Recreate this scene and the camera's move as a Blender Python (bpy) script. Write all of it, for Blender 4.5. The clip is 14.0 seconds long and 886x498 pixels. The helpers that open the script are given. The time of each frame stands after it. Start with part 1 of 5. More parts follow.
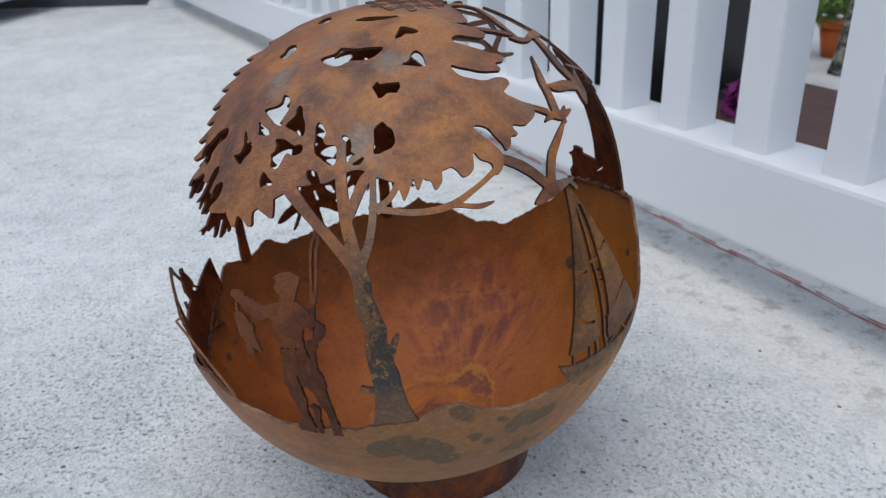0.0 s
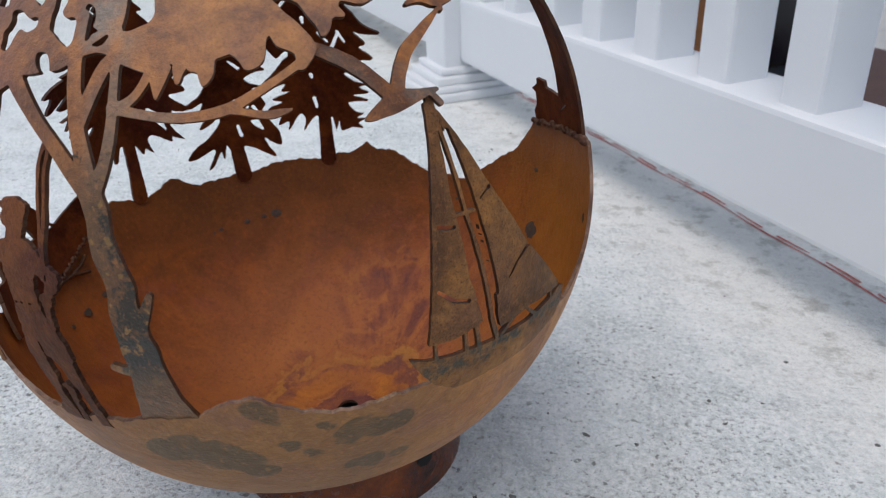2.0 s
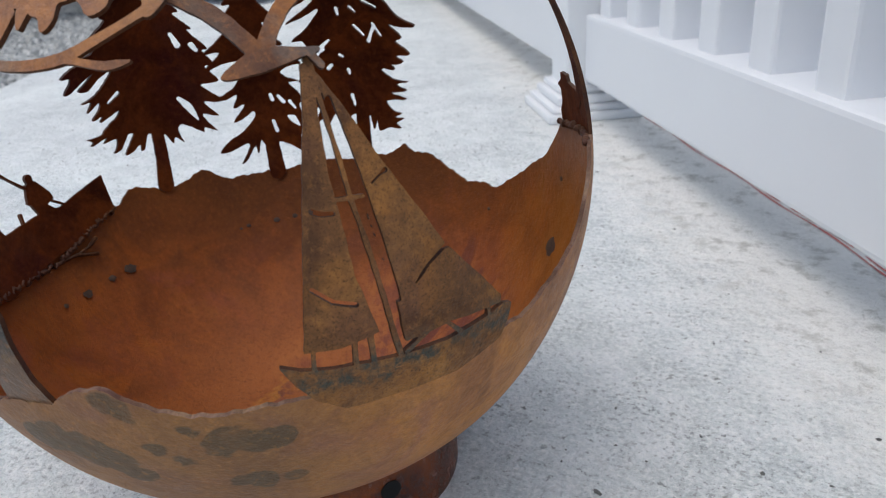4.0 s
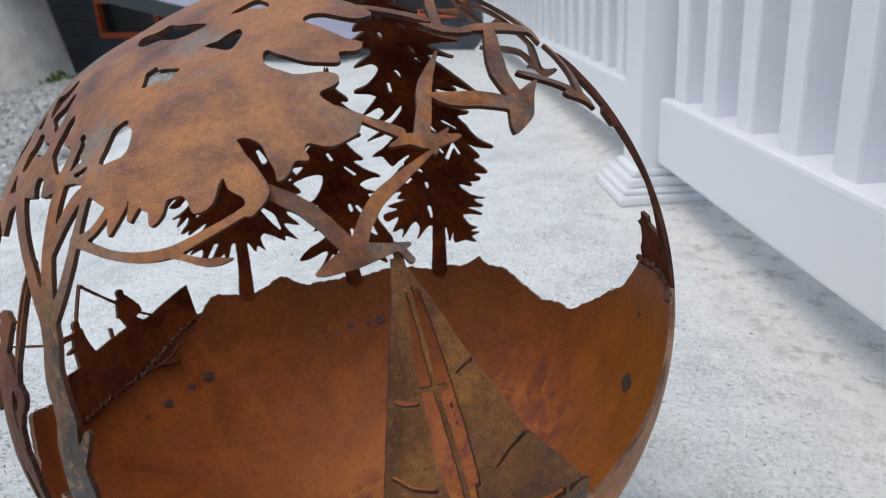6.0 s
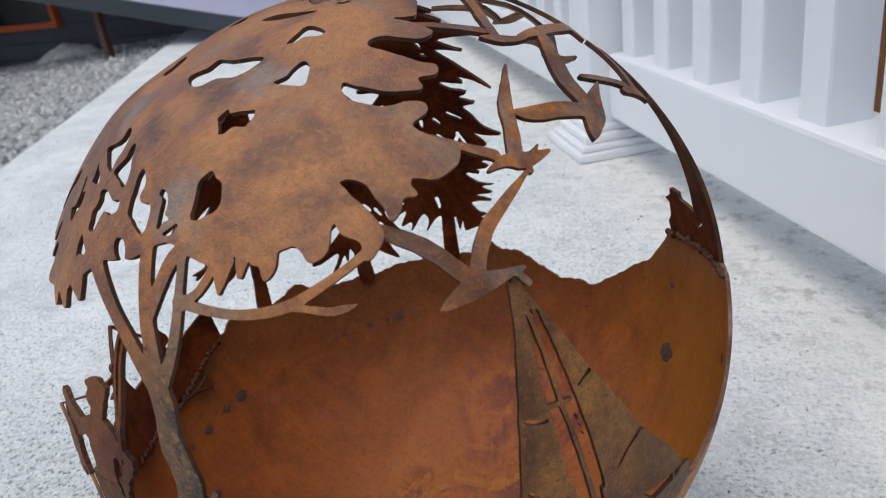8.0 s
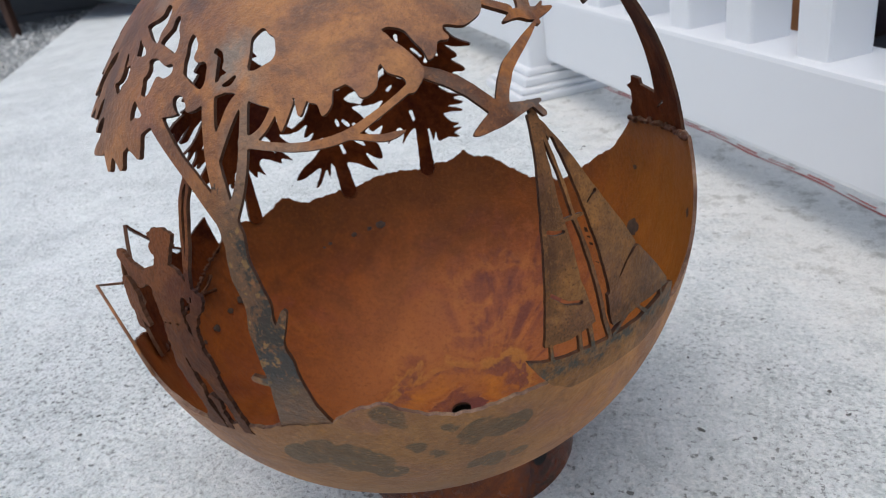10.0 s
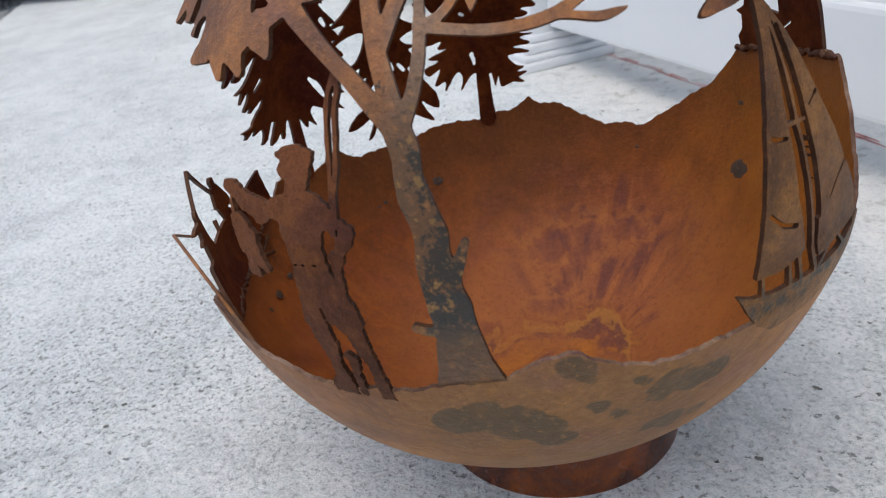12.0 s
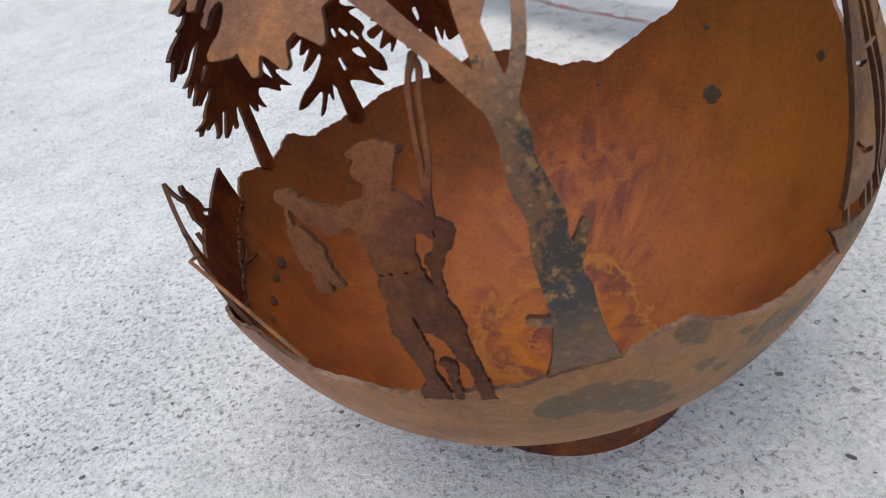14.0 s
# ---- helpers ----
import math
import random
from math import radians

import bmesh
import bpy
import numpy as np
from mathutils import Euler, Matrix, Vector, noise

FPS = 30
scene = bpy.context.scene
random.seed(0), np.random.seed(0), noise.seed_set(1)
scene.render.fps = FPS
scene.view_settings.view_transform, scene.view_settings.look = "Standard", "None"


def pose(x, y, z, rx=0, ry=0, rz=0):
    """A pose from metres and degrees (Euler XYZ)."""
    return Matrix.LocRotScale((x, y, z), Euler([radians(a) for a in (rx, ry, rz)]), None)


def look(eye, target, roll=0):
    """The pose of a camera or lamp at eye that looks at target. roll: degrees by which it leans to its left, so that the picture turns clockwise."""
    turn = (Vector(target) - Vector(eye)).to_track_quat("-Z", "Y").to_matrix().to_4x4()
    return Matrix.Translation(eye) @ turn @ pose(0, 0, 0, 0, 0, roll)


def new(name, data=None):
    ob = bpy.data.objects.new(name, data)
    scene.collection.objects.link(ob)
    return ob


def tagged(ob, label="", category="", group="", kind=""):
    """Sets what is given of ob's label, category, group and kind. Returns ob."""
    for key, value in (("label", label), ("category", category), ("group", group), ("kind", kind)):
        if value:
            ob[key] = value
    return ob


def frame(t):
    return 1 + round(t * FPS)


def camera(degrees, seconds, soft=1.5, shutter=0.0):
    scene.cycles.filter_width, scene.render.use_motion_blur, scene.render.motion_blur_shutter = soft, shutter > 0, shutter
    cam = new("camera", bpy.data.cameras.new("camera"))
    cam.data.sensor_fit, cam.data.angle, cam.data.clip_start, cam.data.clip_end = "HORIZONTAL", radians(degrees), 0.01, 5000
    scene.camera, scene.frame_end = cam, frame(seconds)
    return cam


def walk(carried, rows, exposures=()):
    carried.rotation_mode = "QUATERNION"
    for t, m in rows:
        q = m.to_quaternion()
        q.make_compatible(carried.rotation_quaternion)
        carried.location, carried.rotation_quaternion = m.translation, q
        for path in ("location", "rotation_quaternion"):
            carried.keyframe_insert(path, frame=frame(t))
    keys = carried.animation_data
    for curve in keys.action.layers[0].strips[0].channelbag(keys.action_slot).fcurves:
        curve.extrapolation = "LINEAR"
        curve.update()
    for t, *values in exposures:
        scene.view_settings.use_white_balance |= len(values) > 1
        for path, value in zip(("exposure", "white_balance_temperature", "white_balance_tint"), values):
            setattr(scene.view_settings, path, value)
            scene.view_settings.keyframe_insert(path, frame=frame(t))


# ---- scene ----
cam = camera(61.07, 14.0, 1.0)
cam.data.dof.use_dof, cam.data.dof.focus_distance, cam.data.dof.aperture_fstop = True, 0.50, 13.0
# seconds, eye, yaw, pitch, roll
ROWS = [
    (0.0, 0.0501, -0.7123, 0.6063, 1.05, -25.86, -2.73),
    (0.5, 0.0840, -0.6665, 0.5850, 2.51, -26.79, -2.40),
    (1.0, 0.1250, -0.6260, 0.5548, 4.28, -27.43, -2.43),
    (1.5, 0.1672, -0.5849, 0.5238, 6.21, -27.51, -2.34),
    (2.0, 0.2109, -0.5489, 0.5007, 9.16, -27.16, -2.41),
    (2.2, 0.2282, -0.5385, 0.4920, 10.62, -26.96, -2.59),
    (4.3, 0.3488, -0.4440, 0.4401, 24.62, -23.36, -4.00),
    (4.5, 0.3548, -0.4385, 0.4378, 25.38, -22.83, -4.13),
    (5.0, 0.3554, -0.4459, 0.4638, 26.91, -21.90, -4.17),
    (5.5, 0.3363, -0.4494, 0.4917, 27.66, -20.98, -3.79),
    (6.0, 0.3190, -0.4372, 0.5122, 28.05, -20.34, -3.75),
    (6.5, 0.2888, -0.4220, 0.5287, 27.59, -20.41, -4.35),
    (7.0, 0.2591, -0.4207, 0.5398, 26.28, -21.14, -5.72),
    (7.2, 0.2526, -0.4239, 0.5459, 25.65, -21.61, -6.32),
    (9.3, 0.2125, -0.5411, 0.5518, 18.18, -26.49, -9.41),
    (9.5, 0.2067, -0.5493, 0.5412, 17.77, -26.51, -9.35),
    (10.0, 0.2023, -0.5648, 0.5137, 16.86, -26.44, -9.09),
    (10.5, 0.1853, -0.5787, 0.4881, 15.77, -26.62, -8.74),
    (11.0, 0.1526, -0.5760, 0.4581, 14.68, -27.08, -8.52),
    (11.5, 0.1132, -0.5575, 0.4521, 13.67, -27.35, -8.32),
    (12.0, 0.0607, -0.5370, 0.4625, 12.67, -27.56, -8.72),
    (12.5, 0.0156, -0.5306, 0.4704, 11.16, -28.16, -9.52),
    (13.0, -0.0023, -0.5135, 0.4730, 9.03, -29.49, -11.02),
    (13.5, -0.0185, -0.5164, 0.4795, 6.19, -31.29, -12.50),
    (14.0, -0.0455, -0.4995, 0.4766, 2.39, -33.05, -12.93),
]
walk(cam, [(t, pose(x, y, z, 90 + pitch, 0, yaw) @ pose(0, 0, 0, 0, 0, roll)) for t, x, y, z, yaw, pitch, roll in ROWS],
     [(0.0, -0.13, 6140, 6), (2.0, -0.02, 6280, 7), (5.0, 0.03, 6330, 7), (7.0, 0.02, 6370, 7), (11.0, 0.04, 6340, 7), (12.5, 0.10, 6420, 8), (14.0, 0.16, 6500, 9)])
# ---- world and light ----
world = bpy.data.worlds.new("overcast_sky")
scene.world = world
world.use_nodes = True
wn = world.node_tree
sky = wn.nodes.new("ShaderNodeTexSky")
sky.sky_type = 'NISHITA'
sky.sun_disc = False
SUN_EL, SUN_AZ = 76.0, -122.0
sky.sun_elevation = radians(SUN_EL)
sky.sun_rotation = radians(90 - SUN_AZ)
sky.air_density, sky.dust_density, sky.ozone_density = 1.0, 4.0, 1.0
wn.nodes["Background"].inputs["Strength"].default_value = 0.14
wn.links.new(sky.outputs[0], wn.nodes["Background"].inputs["Color"])
sun = new("sun", bpy.data.lights.new("sun", 'SUN'))
sun.data.energy, sun.data.angle, sun.data.color = 1.22, radians(105), (1.0, 0.96, 0.91)
a, e = radians(SUN_AZ), radians(SUN_EL)
sun.matrix_world = look((6 * math.cos(e) * math.cos(a), 6 * math.cos(e) * math.sin(a), 6 * math.sin(e)), (0, 0, 0))


# ---- materials ----
def nodes_of(name, rough=0.6, metal=0.0):
    m = bpy.data.materials.new(name)
    m.use_nodes = True
    t = m.node_tree
    b = t.nodes["Principled BSDF"]
    b.inputs["Roughness"].default_value = rough
    b.inputs["Metallic"].default_value = metal
    return m, t, b


def noise_of(t, scale, detail=4.0, rough=0.55, distort=0.0, stretch=None):
    """A noise at a scale per metre, on world places."""
    g = t.nodes.new("ShaderNodeNewGeometry")
    n = t.nodes.new("ShaderNodeTexNoise")
    n.inputs["Scale"].default_value = scale
    n.inputs["Detail"].default_value = detail
    n.inputs["Roughness"].default_value = rough
    n.inputs["Distortion"].default_value = distort
    if stretch:
        v = t.nodes.new("ShaderNodeVectorMath")
        v.operation = 'MULTIPLY'
        v.inputs[1].default_value = stretch
        t.links.new(g.outputs["Position"], v.inputs[0])
        t.links.new(v.outputs[0], n.inputs["Vector"])
    else:
        t.links.new(g.outputs["Position"], n.inputs["Vector"])
    return n.outputs["Fac"]


def ramp_of(t, fac, *stops):
    r = t.nodes.new("ShaderNodeValToRGB")
    el = r.color_ramp.elements
    while len(el) < len(stops):
        el.new(0.5)
    for k, (p, c) in zip(el, stops):
        k.position = p
        k.color = (*c, 1) if len(c) == 3 else c
    t.links.new(fac, r.inputs["Fac"])
    return r.outputs["Color"]


def grey_of(t, fac, lo, hi):
    """Fac mapped so that lo gives 0 and hi gives 1, clamped."""
    r = t.nodes.new("ShaderNodeMapRange")
    r.inputs["From Min"].default_value, r.inputs["From Max"].default_value = lo, hi
    t.links.new(fac, r.inputs["Value"])
    return r.outputs["Result"]


def mix_of(t, fac, a, b, mode='MIX'):
    m = t.nodes.new("ShaderNodeMix")
    m.data_type, m.blend_type = 'RGBA', mode
    for sock, v in ((m.inputs[0], fac), (m.inputs[6], a), (m.inputs[7], b)):
        if isinstance(v, bpy.types.NodeSocket):
            t.links.new(v, sock)
        else:
            sock.default_value = v if isinstance(v, float) else (*v, 1)
    return m.outputs[2]


def math_of(t, op, a, b=0.0):
    m = t.nodes.new("ShaderNodeMath")
    m.operation = op
    for sock, v in zip(m.inputs, (a, b)):
        if isinstance(v, bpy.types.NodeSocket):
            t.links.new(v, sock)
        else:
            sock.default_value = v
    return m.outputs[0]


def bump_of(t, b, *pairs):
    """Chained bumps: (height, strength, distance in metres)."""
    normal = None
    for h, s, d in pairs:
        n = t.nodes.new("ShaderNodeBump")
        n.inputs["Strength"].default_value, n.inputs["Distance"].default_value = s, d
        t.links.new(h, n.inputs["Height"])
        if normal:
            t.links.new(normal, n.inputs["Normal"])
        normal = n.outputs["Normal"]
    t.links.new(normal, b.inputs["Normal"])


def away_of(t, x, y, z):
    """The distance from a fixed place."""
    g = t.nodes.new("ShaderNodeNewGeometry")
    v = t.nodes.new("ShaderNodeVectorMath")
    v.operation = 'DISTANCE'
    v.inputs[1].default_value = (x, y, z)
    t.links.new(g.outputs["Position"], v.inputs[0])
    return v.outputs["Value"]


def rust(name, dark, mid, light, patina=0.5, pits=0.35, rough=0.50, extra=None, mottle=0.45, sheen=0.22, bloom=0.62, velvet=0.0):
    """Weathered steel: broad clouds of rust, soft mottling, grey-green patina, mauve bloom and pits."""
    dark, mid, light = (tuple(0.9 * k for k in c) for c in (dark, mid, light))
    m, t, b = nodes_of(name, rough, 0.0)
    b.inputs["Specular IOR Level"].default_value = sheen
    b.inputs["Sheen Weight"].default_value, b.inputs["Sheen Roughness"].default_value, b.inputs["Sheen Tint"].default_value = velvet, 0.4, (1.0, 0.78, 0.62, 1)
    clouds = noise_of(t, 10, 6, 0.58, 1.1)
    col = ramp_of(t, clouds, (0.34, tuple(0.85 * c for c in dark)), (0.50, mid), (0.66, tuple(1.08 * c for c in light)))
    warm = noise_of(t, 17, 4, 0.55, 1.4)
    col = mix_of(t, math_of(t, 'MULTIPLY', grey_of(t, warm, 0.51, 0.68), 0.62), col, (light[0] * 1.2, light[1] * 1.12, light[2] * 0.75))
    mauve = noise_of(t, 12, 4, 0.6, 0.7)
    col = mix_of(t, math_of(t, 'MULTIPLY', grey_of(t, mauve, 0.53, 0.68), bloom), col, (dark[0] * 1.25, dark[1] * 1.2, dark[1] * 1.15))
    mott = noise_of(t, 70, 6, 0.65, 0.4)
    col = mix_of(t, math_of(t, 'MULTIPLY', grey_of(t, mott, 0.48, 0.78), mottle), col, tuple(0.5 * c for c in dark))
    blot = noise_of(t, 34, 6, 0.62, 0.9)
    col = mix_of(t, math_of(t, 'MULTIPLY', grey_of(t, blot, 0.52, 0.66), mottle), col, (dark[0] * 1.1, dark[1] * 1.05, dark[2]))
    col = mix_of(t, math_of(t, 'MULTIPLY', grey_of(t, blot, 0.46, 0.34), mottle), col, (light[0] * 1.1, light[1] * 1.0, light[2] * 0.7))
    pat = noise_of(t, 11, 3, 0.5, 0.8)
    col = mix_of(t, math_of(t, 'MULTIPLY', grey_of(t, pat, 0.57, 0.66), patina), col, (0.175, 0.155, 0.122))
    if extra:
        col = extra(t, col)
    rub = noise_of(t, 230, 5, 0.7, 0.3)
    col = mix_of(t, math_of(t, 'MULTIPLY', grey_of(t, rub, 0.50, 0.68), 0.36), col, tuple(0.55 * c for c in dark))
    col = mix_of(t, math_of(t, 'MULTIPLY', grey_of(t, rub, 0.46, 0.33), 0.28), col, tuple(min(1, 1.35 * c) for c in light))
    grain = noise_of(t, 700, 3, 0.7)
    col = mix_of(t, math_of(t, 'MULTIPLY', grey_of(t, grain, 0.52, 0.72), pits), col, tuple(0.4 * c for c in dark))
    t.links.new(col, b.inputs["Base Color"])
    rr = math_of(t, 'ADD', math_of(t, 'MULTIPLY', mott, 0.35), rough - 0.17)
    t.links.new(rr, b.inputs["Roughness"])
    skin = noise_of(t, 300, 4, 0.65)
    bump_of(t, b, (mott, 0.30, 0.0016), (skin, 0.65, 0.0013), (grain, 0.6, 0.0008))
    return m


def rays_of(t, x, y, z, scale, reach, detail=4.0):
    """A noise drawn out into tongues that run away from a fixed place."""
    g = t.nodes.new("ShaderNodeNewGeometry")
    v = t.nodes.new("ShaderNodeVectorMath")
    v.operation = 'SUBTRACT'
    v.inputs[1].default_value = (x, y, z)
    t.links.new(g.outputs["Position"], v.inputs[0])
    u = t.nodes.new("ShaderNodeVectorMath")
    u.operation = 'NORMALIZE'
    t.links.new(v.outputs[0], u.inputs[0])
    k = t.nodes.new("ShaderNodeVectorMath")
    k.operation = 'SCALE'
    k.inputs["Scale"].default_value = reach
    t.links.new(v.outputs[0], k.inputs[0])
    w = t.nodes.new("ShaderNodeVectorMath")
    w.operation = 'ADD'
    t.links.new(u.outputs[0], w.inputs[0])
    t.links.new(k.outputs[0], w.inputs[1])
    n = t.nodes.new("ShaderNodeTexNoise")
    n.inputs["Scale"].default_value, n.inputs["Detail"].default_value, n.inputs["Distortion"].default_value = scale, detail, 0.5
    t.links.new(w.outputs[0], n.inputs["Vector"])
    return n.outputs["Fac"]


def bowl_stains_and_light(t, col):
    """Rings of scale round the drain hole, and a violet bloom with tongues up the back wall. A lighter floor and darker
    upper wall paint in light and shade.
    """
    drip = noise_of(t, 1.0, 4, 0.6, 0.3, (34, 34, 4))
    col = mix_of(t, math_of(t, 'MULTIPLY', grey_of(t, drip, 0.50, 0.66), 0.3), col, (0.105, 0.034, 0.014))
    col = mix_of(t, math_of(t, 'MULTIPLY', grey_of(t, drip, 0.45, 0.34), 0.25), col, (0.34, 0.125, 0.024))
    for x, y, z in ((0.215, 0.03, 0.235),):
        gold = math_of(t, 'ADD', away_of(t, x, y, z), math_of(t, 'MULTIPLY', math_of(t, 'SUBTRACT', drip, 0.5), 0.16))
        col = mix_of(t, math_of(t, 'MULTIPLY', grey_of(t, gold, 0.20, 0.07), 0.6), col, (0.385, 0.150, 0.024))
    # Bowl floor paler orange: the brighter light there put into the colour.
    floor_light = grey_of(t, math_of(t, 'ADD', away_of(t, 0.03, 0.03, 0.04), math_of(t, 'MULTIPLY', math_of(t, 'SUBTRACT', noise_of(t, 12, 4, 0.6, 0.8), 0.5), 0.10)), 0.21, 0.09)
    col = mix_of(t, math_of(t, 'MULTIPLY', floor_light, 0.75), col, (0.43, 0.150, 0.048))
    # Browner upper back wall, much of it shade put into the colour.
    wall_shade = grey_of(t, math_of(t, 'ADD', away_of(t, 0.10, -0.14, 0.02), math_of(t, 'MULTIPLY', math_of(t, 'SUBTRACT', noise_of(t, 6, 4, 0.6, 0.6), 0.5), 0.16)), 0.345, 0.425)
    col = mix_of(t, math_of(t, 'MULTIPLY', wall_shade, 0.75), col, (0.140, 0.048, 0.011))
    up = grey_of(t, math_of(t, 'ADD', away_of(t, 0.060, 0.125, 0.085), math_of(t, 'MULTIPLY', math_of(t, 'SUBTRACT', noise_of(t, 13, 4, 0.6, 0.8), 0.5), 0.14)), 0.11, 0.04)
    tongue = rays_of(t, 0.045, 0.02, 0.02, 8.0, 2.6, 4.0)
    col = mix_of(t, math_of(t, 'MULTIPLY', up, 0.35), col, (0.23, 0.068, 0.045))
    col = mix_of(t, math_of(t, 'MULTIPLY', math_of(t, 'MULTIPLY', grey_of(t, tongue, 0.52, 0.62), up), 0.7), col, (0.130, 0.042, 0.044))
    col = mix_of(t, math_of(t, 'MULTIPLY', math_of(t, 'MULTIPLY', grey_of(t, tongue, 0.47, 0.36), up), 0.7), col, (0.46, 0.150, 0.045))
    best = None
    for x, y, z, size in ((0.021, 0.095, 0.057, 0.007), (0.030, 0.112, 0.066, 0.008), (0.038, 0.126, 0.076, 0.008), (0.046, 0.140, 0.087, 0.010), (0.020, 0.152, 0.094, 0.017), (0.060, 0.155, 0.105, 0.012), (0.095, 0.142, 0.109, 0.008),
                          (0.070, 0.025, 0.048, 0.011), (0.060, 0.064, 0.053, 0.010), (0.077, 0.045, 0.054, 0.006), (0.004, 0.091, 0.055, 0.004), (-0.040, 0.062, 0.050, 0.008)):
        d = math_of(t, 'SUBTRACT', away_of(t, x, y, z), size)
        best = d if best is None else math_of(t, 'MINIMUM', best, d)
    best = math_of(t, 'ADD', best, math_of(t, 'MULTIPLY', math_of(t, 'SUBTRACT', noise_of(t, 38, 5, 0.62, 1.0), 0.5), 0.060))
    col = mix_of(t, math_of(t, 'MULTIPLY', grey_of(t, best, 0.020, 0.010), math_of(t, 'MULTIPLY', grey_of(t, best, 0.006, 0.012), 0.5)), col, (0.45, 0.165, 0.045))
    col = mix_of(t, math_of(t, 'MULTIPLY', grey_of(t, best, 0.010, -0.006), 0.42), col, (0.150, 0.050, 0.050))
    wob = noise_of(t, 17, 5, 0.6, 1.6)
    far = math_of(t, 'ADD', away_of(t, HOLE[0], HOLE[1], HOLE[2]), math_of(t, 'MULTIPLY', math_of(t, 'SUBTRACT', wob, 0.5), 0.085))
    rings = ramp_of(t, math_of(t, 'DIVIDE', far, 0.10), (0.0, (0.14, 0.045, 0.045)), (0.24, (0.15, 0.045, 0.048)), (0.27, (0.52, 0.20, 0.06)), (0.30, (0.36, 0.10, 0.022)), (0.40, (0.52, 0.180, 0.028)), (0.52, (0.46, 0.155, 0.028)),
                    (0.58, (0.22, 0.075, 0.050)), (0.65, (0.19, 0.070, 0.050)), (0.69, (0.40, 0.165, 0.040)), (0.755, (0.48, 0.20, 0.045)), (0.785, (0.34, 0.12, 0.030)), (0.82, (0.25, 0.075, 0.030)), (1.0, (0.29, 0.092, 0.028)))
    broken = grey_of(t, noise_of(t, 26, 4, 0.65, 0.8), 0.42, 0.60)
    rings = mix_of(t, math_of(t, 'MULTIPLY', broken, 0.8), rings, col)
    return mix_of(t, math_of(t, 'MULTIPLY', grey_of(t, far, 0.090, 0.074), 0.9), col, rings)


def hull_stains(t, col):
    """Sharp-edged olive islands of bare scale with ochre between them on the bowl's front."""
    front = grey_of(t, away_of(t, 0.05, -0.215, 0.180), 0.150, 0.07)
    col = mix_of(t, math_of(t, 'MULTIPLY', front, 0.66), col, (0.205, 0.108, 0.045))
    edge = math_of(t, 'MULTIPLY', math_of(t, 'SUBTRACT', noise_of(t, 32, 3, 0.5, 0.6), 0.5), 0.030)
    flank = grey_of(t, math_of(t, 'ADD', away_of(t, -0.150, -0.170, 0.190), math_of(t, 'MULTIPLY', edge, 2.0)), 0.120, 0.055)
    col = mix_of(t, math_of(t, 'MULTIPLY', flank, 0.45), col, (0.190, 0.085, 0.050))
    best = None
    for x, y, z, size in ((-0.018, -0.226, 0.189, 0.012), (0.000, -0.228, 0.192, 0.014), (0.016, -0.225, 0.186, 0.017), (0.030, -0.220, 0.180, 0.014), (0.036, -0.214, 0.168, 0.009), (0.047, -0.233, 0.229, 0.009), (0.056, -0.231, 0.224, 0.010), (0.059, -0.228, 0.217, 0.007),
                          (0.085, -0.217, 0.208, 0.007), (0.096, -0.209, 0.198, 0.011), (0.109, -0.202, 0.197, 0.011), (0.119, -0.196, 0.199, 0.008), (0.061, -0.220, 0.194, 0.006), (0.070, -0.213, 0.183, 0.008), (0.088, -0.193, 0.158, 0.008), (0.100, -0.187, 0.157, 0.011), (0.114, -0.178, 0.157, 0.009)):
        d = math_of(t, 'SUBTRACT', away_of(t, x, y, z), size)
        best = d if best is None else math_of(t, 'MINIMUM', best, d)
    best = math_of(t, 'ADD', best, edge)
    return mix_of(t, math_of(t, 'MULTIPLY', grey_of(t, best, 0.0010, -0.0008), math_of(t, 'MULTIPLY', grey_of(t, noise_of(t, 55, 5, 0.7), 0.05, 0.50), 0.86)), col, (0.090, 0.066, 0.036))


def sail_stains(t, col):
    """A dark grey-green band of scale along the boat's waterline."""
    g = t.nodes.new("ShaderNodeNewGeometry")
    d = t.nodes.new("ShaderNodeSeparateXYZ")
    t.links.new(g.outputs["Position"], d.inputs[0])
    z = math_of(t, 'ADD', d.outputs["Z"], math_of(t, 'MULTIPLY', math_of(t, 'SUBTRACT', noise_of(t, 60, 4, 0.6), 0.5), 0.03))
    band = math_of(t, 'MULTIPLY', grey_of(t, z, 0.248, 0.240), grey_of(t, z, 0.222, 0.230))
    return mix_of(t, math_of(t, 'MULTIPLY', band, grey_of(t, noise_of(t, 120, 4, 0.7), 0.35, 0.60)), col, (0.055, 0.058, 0.048))


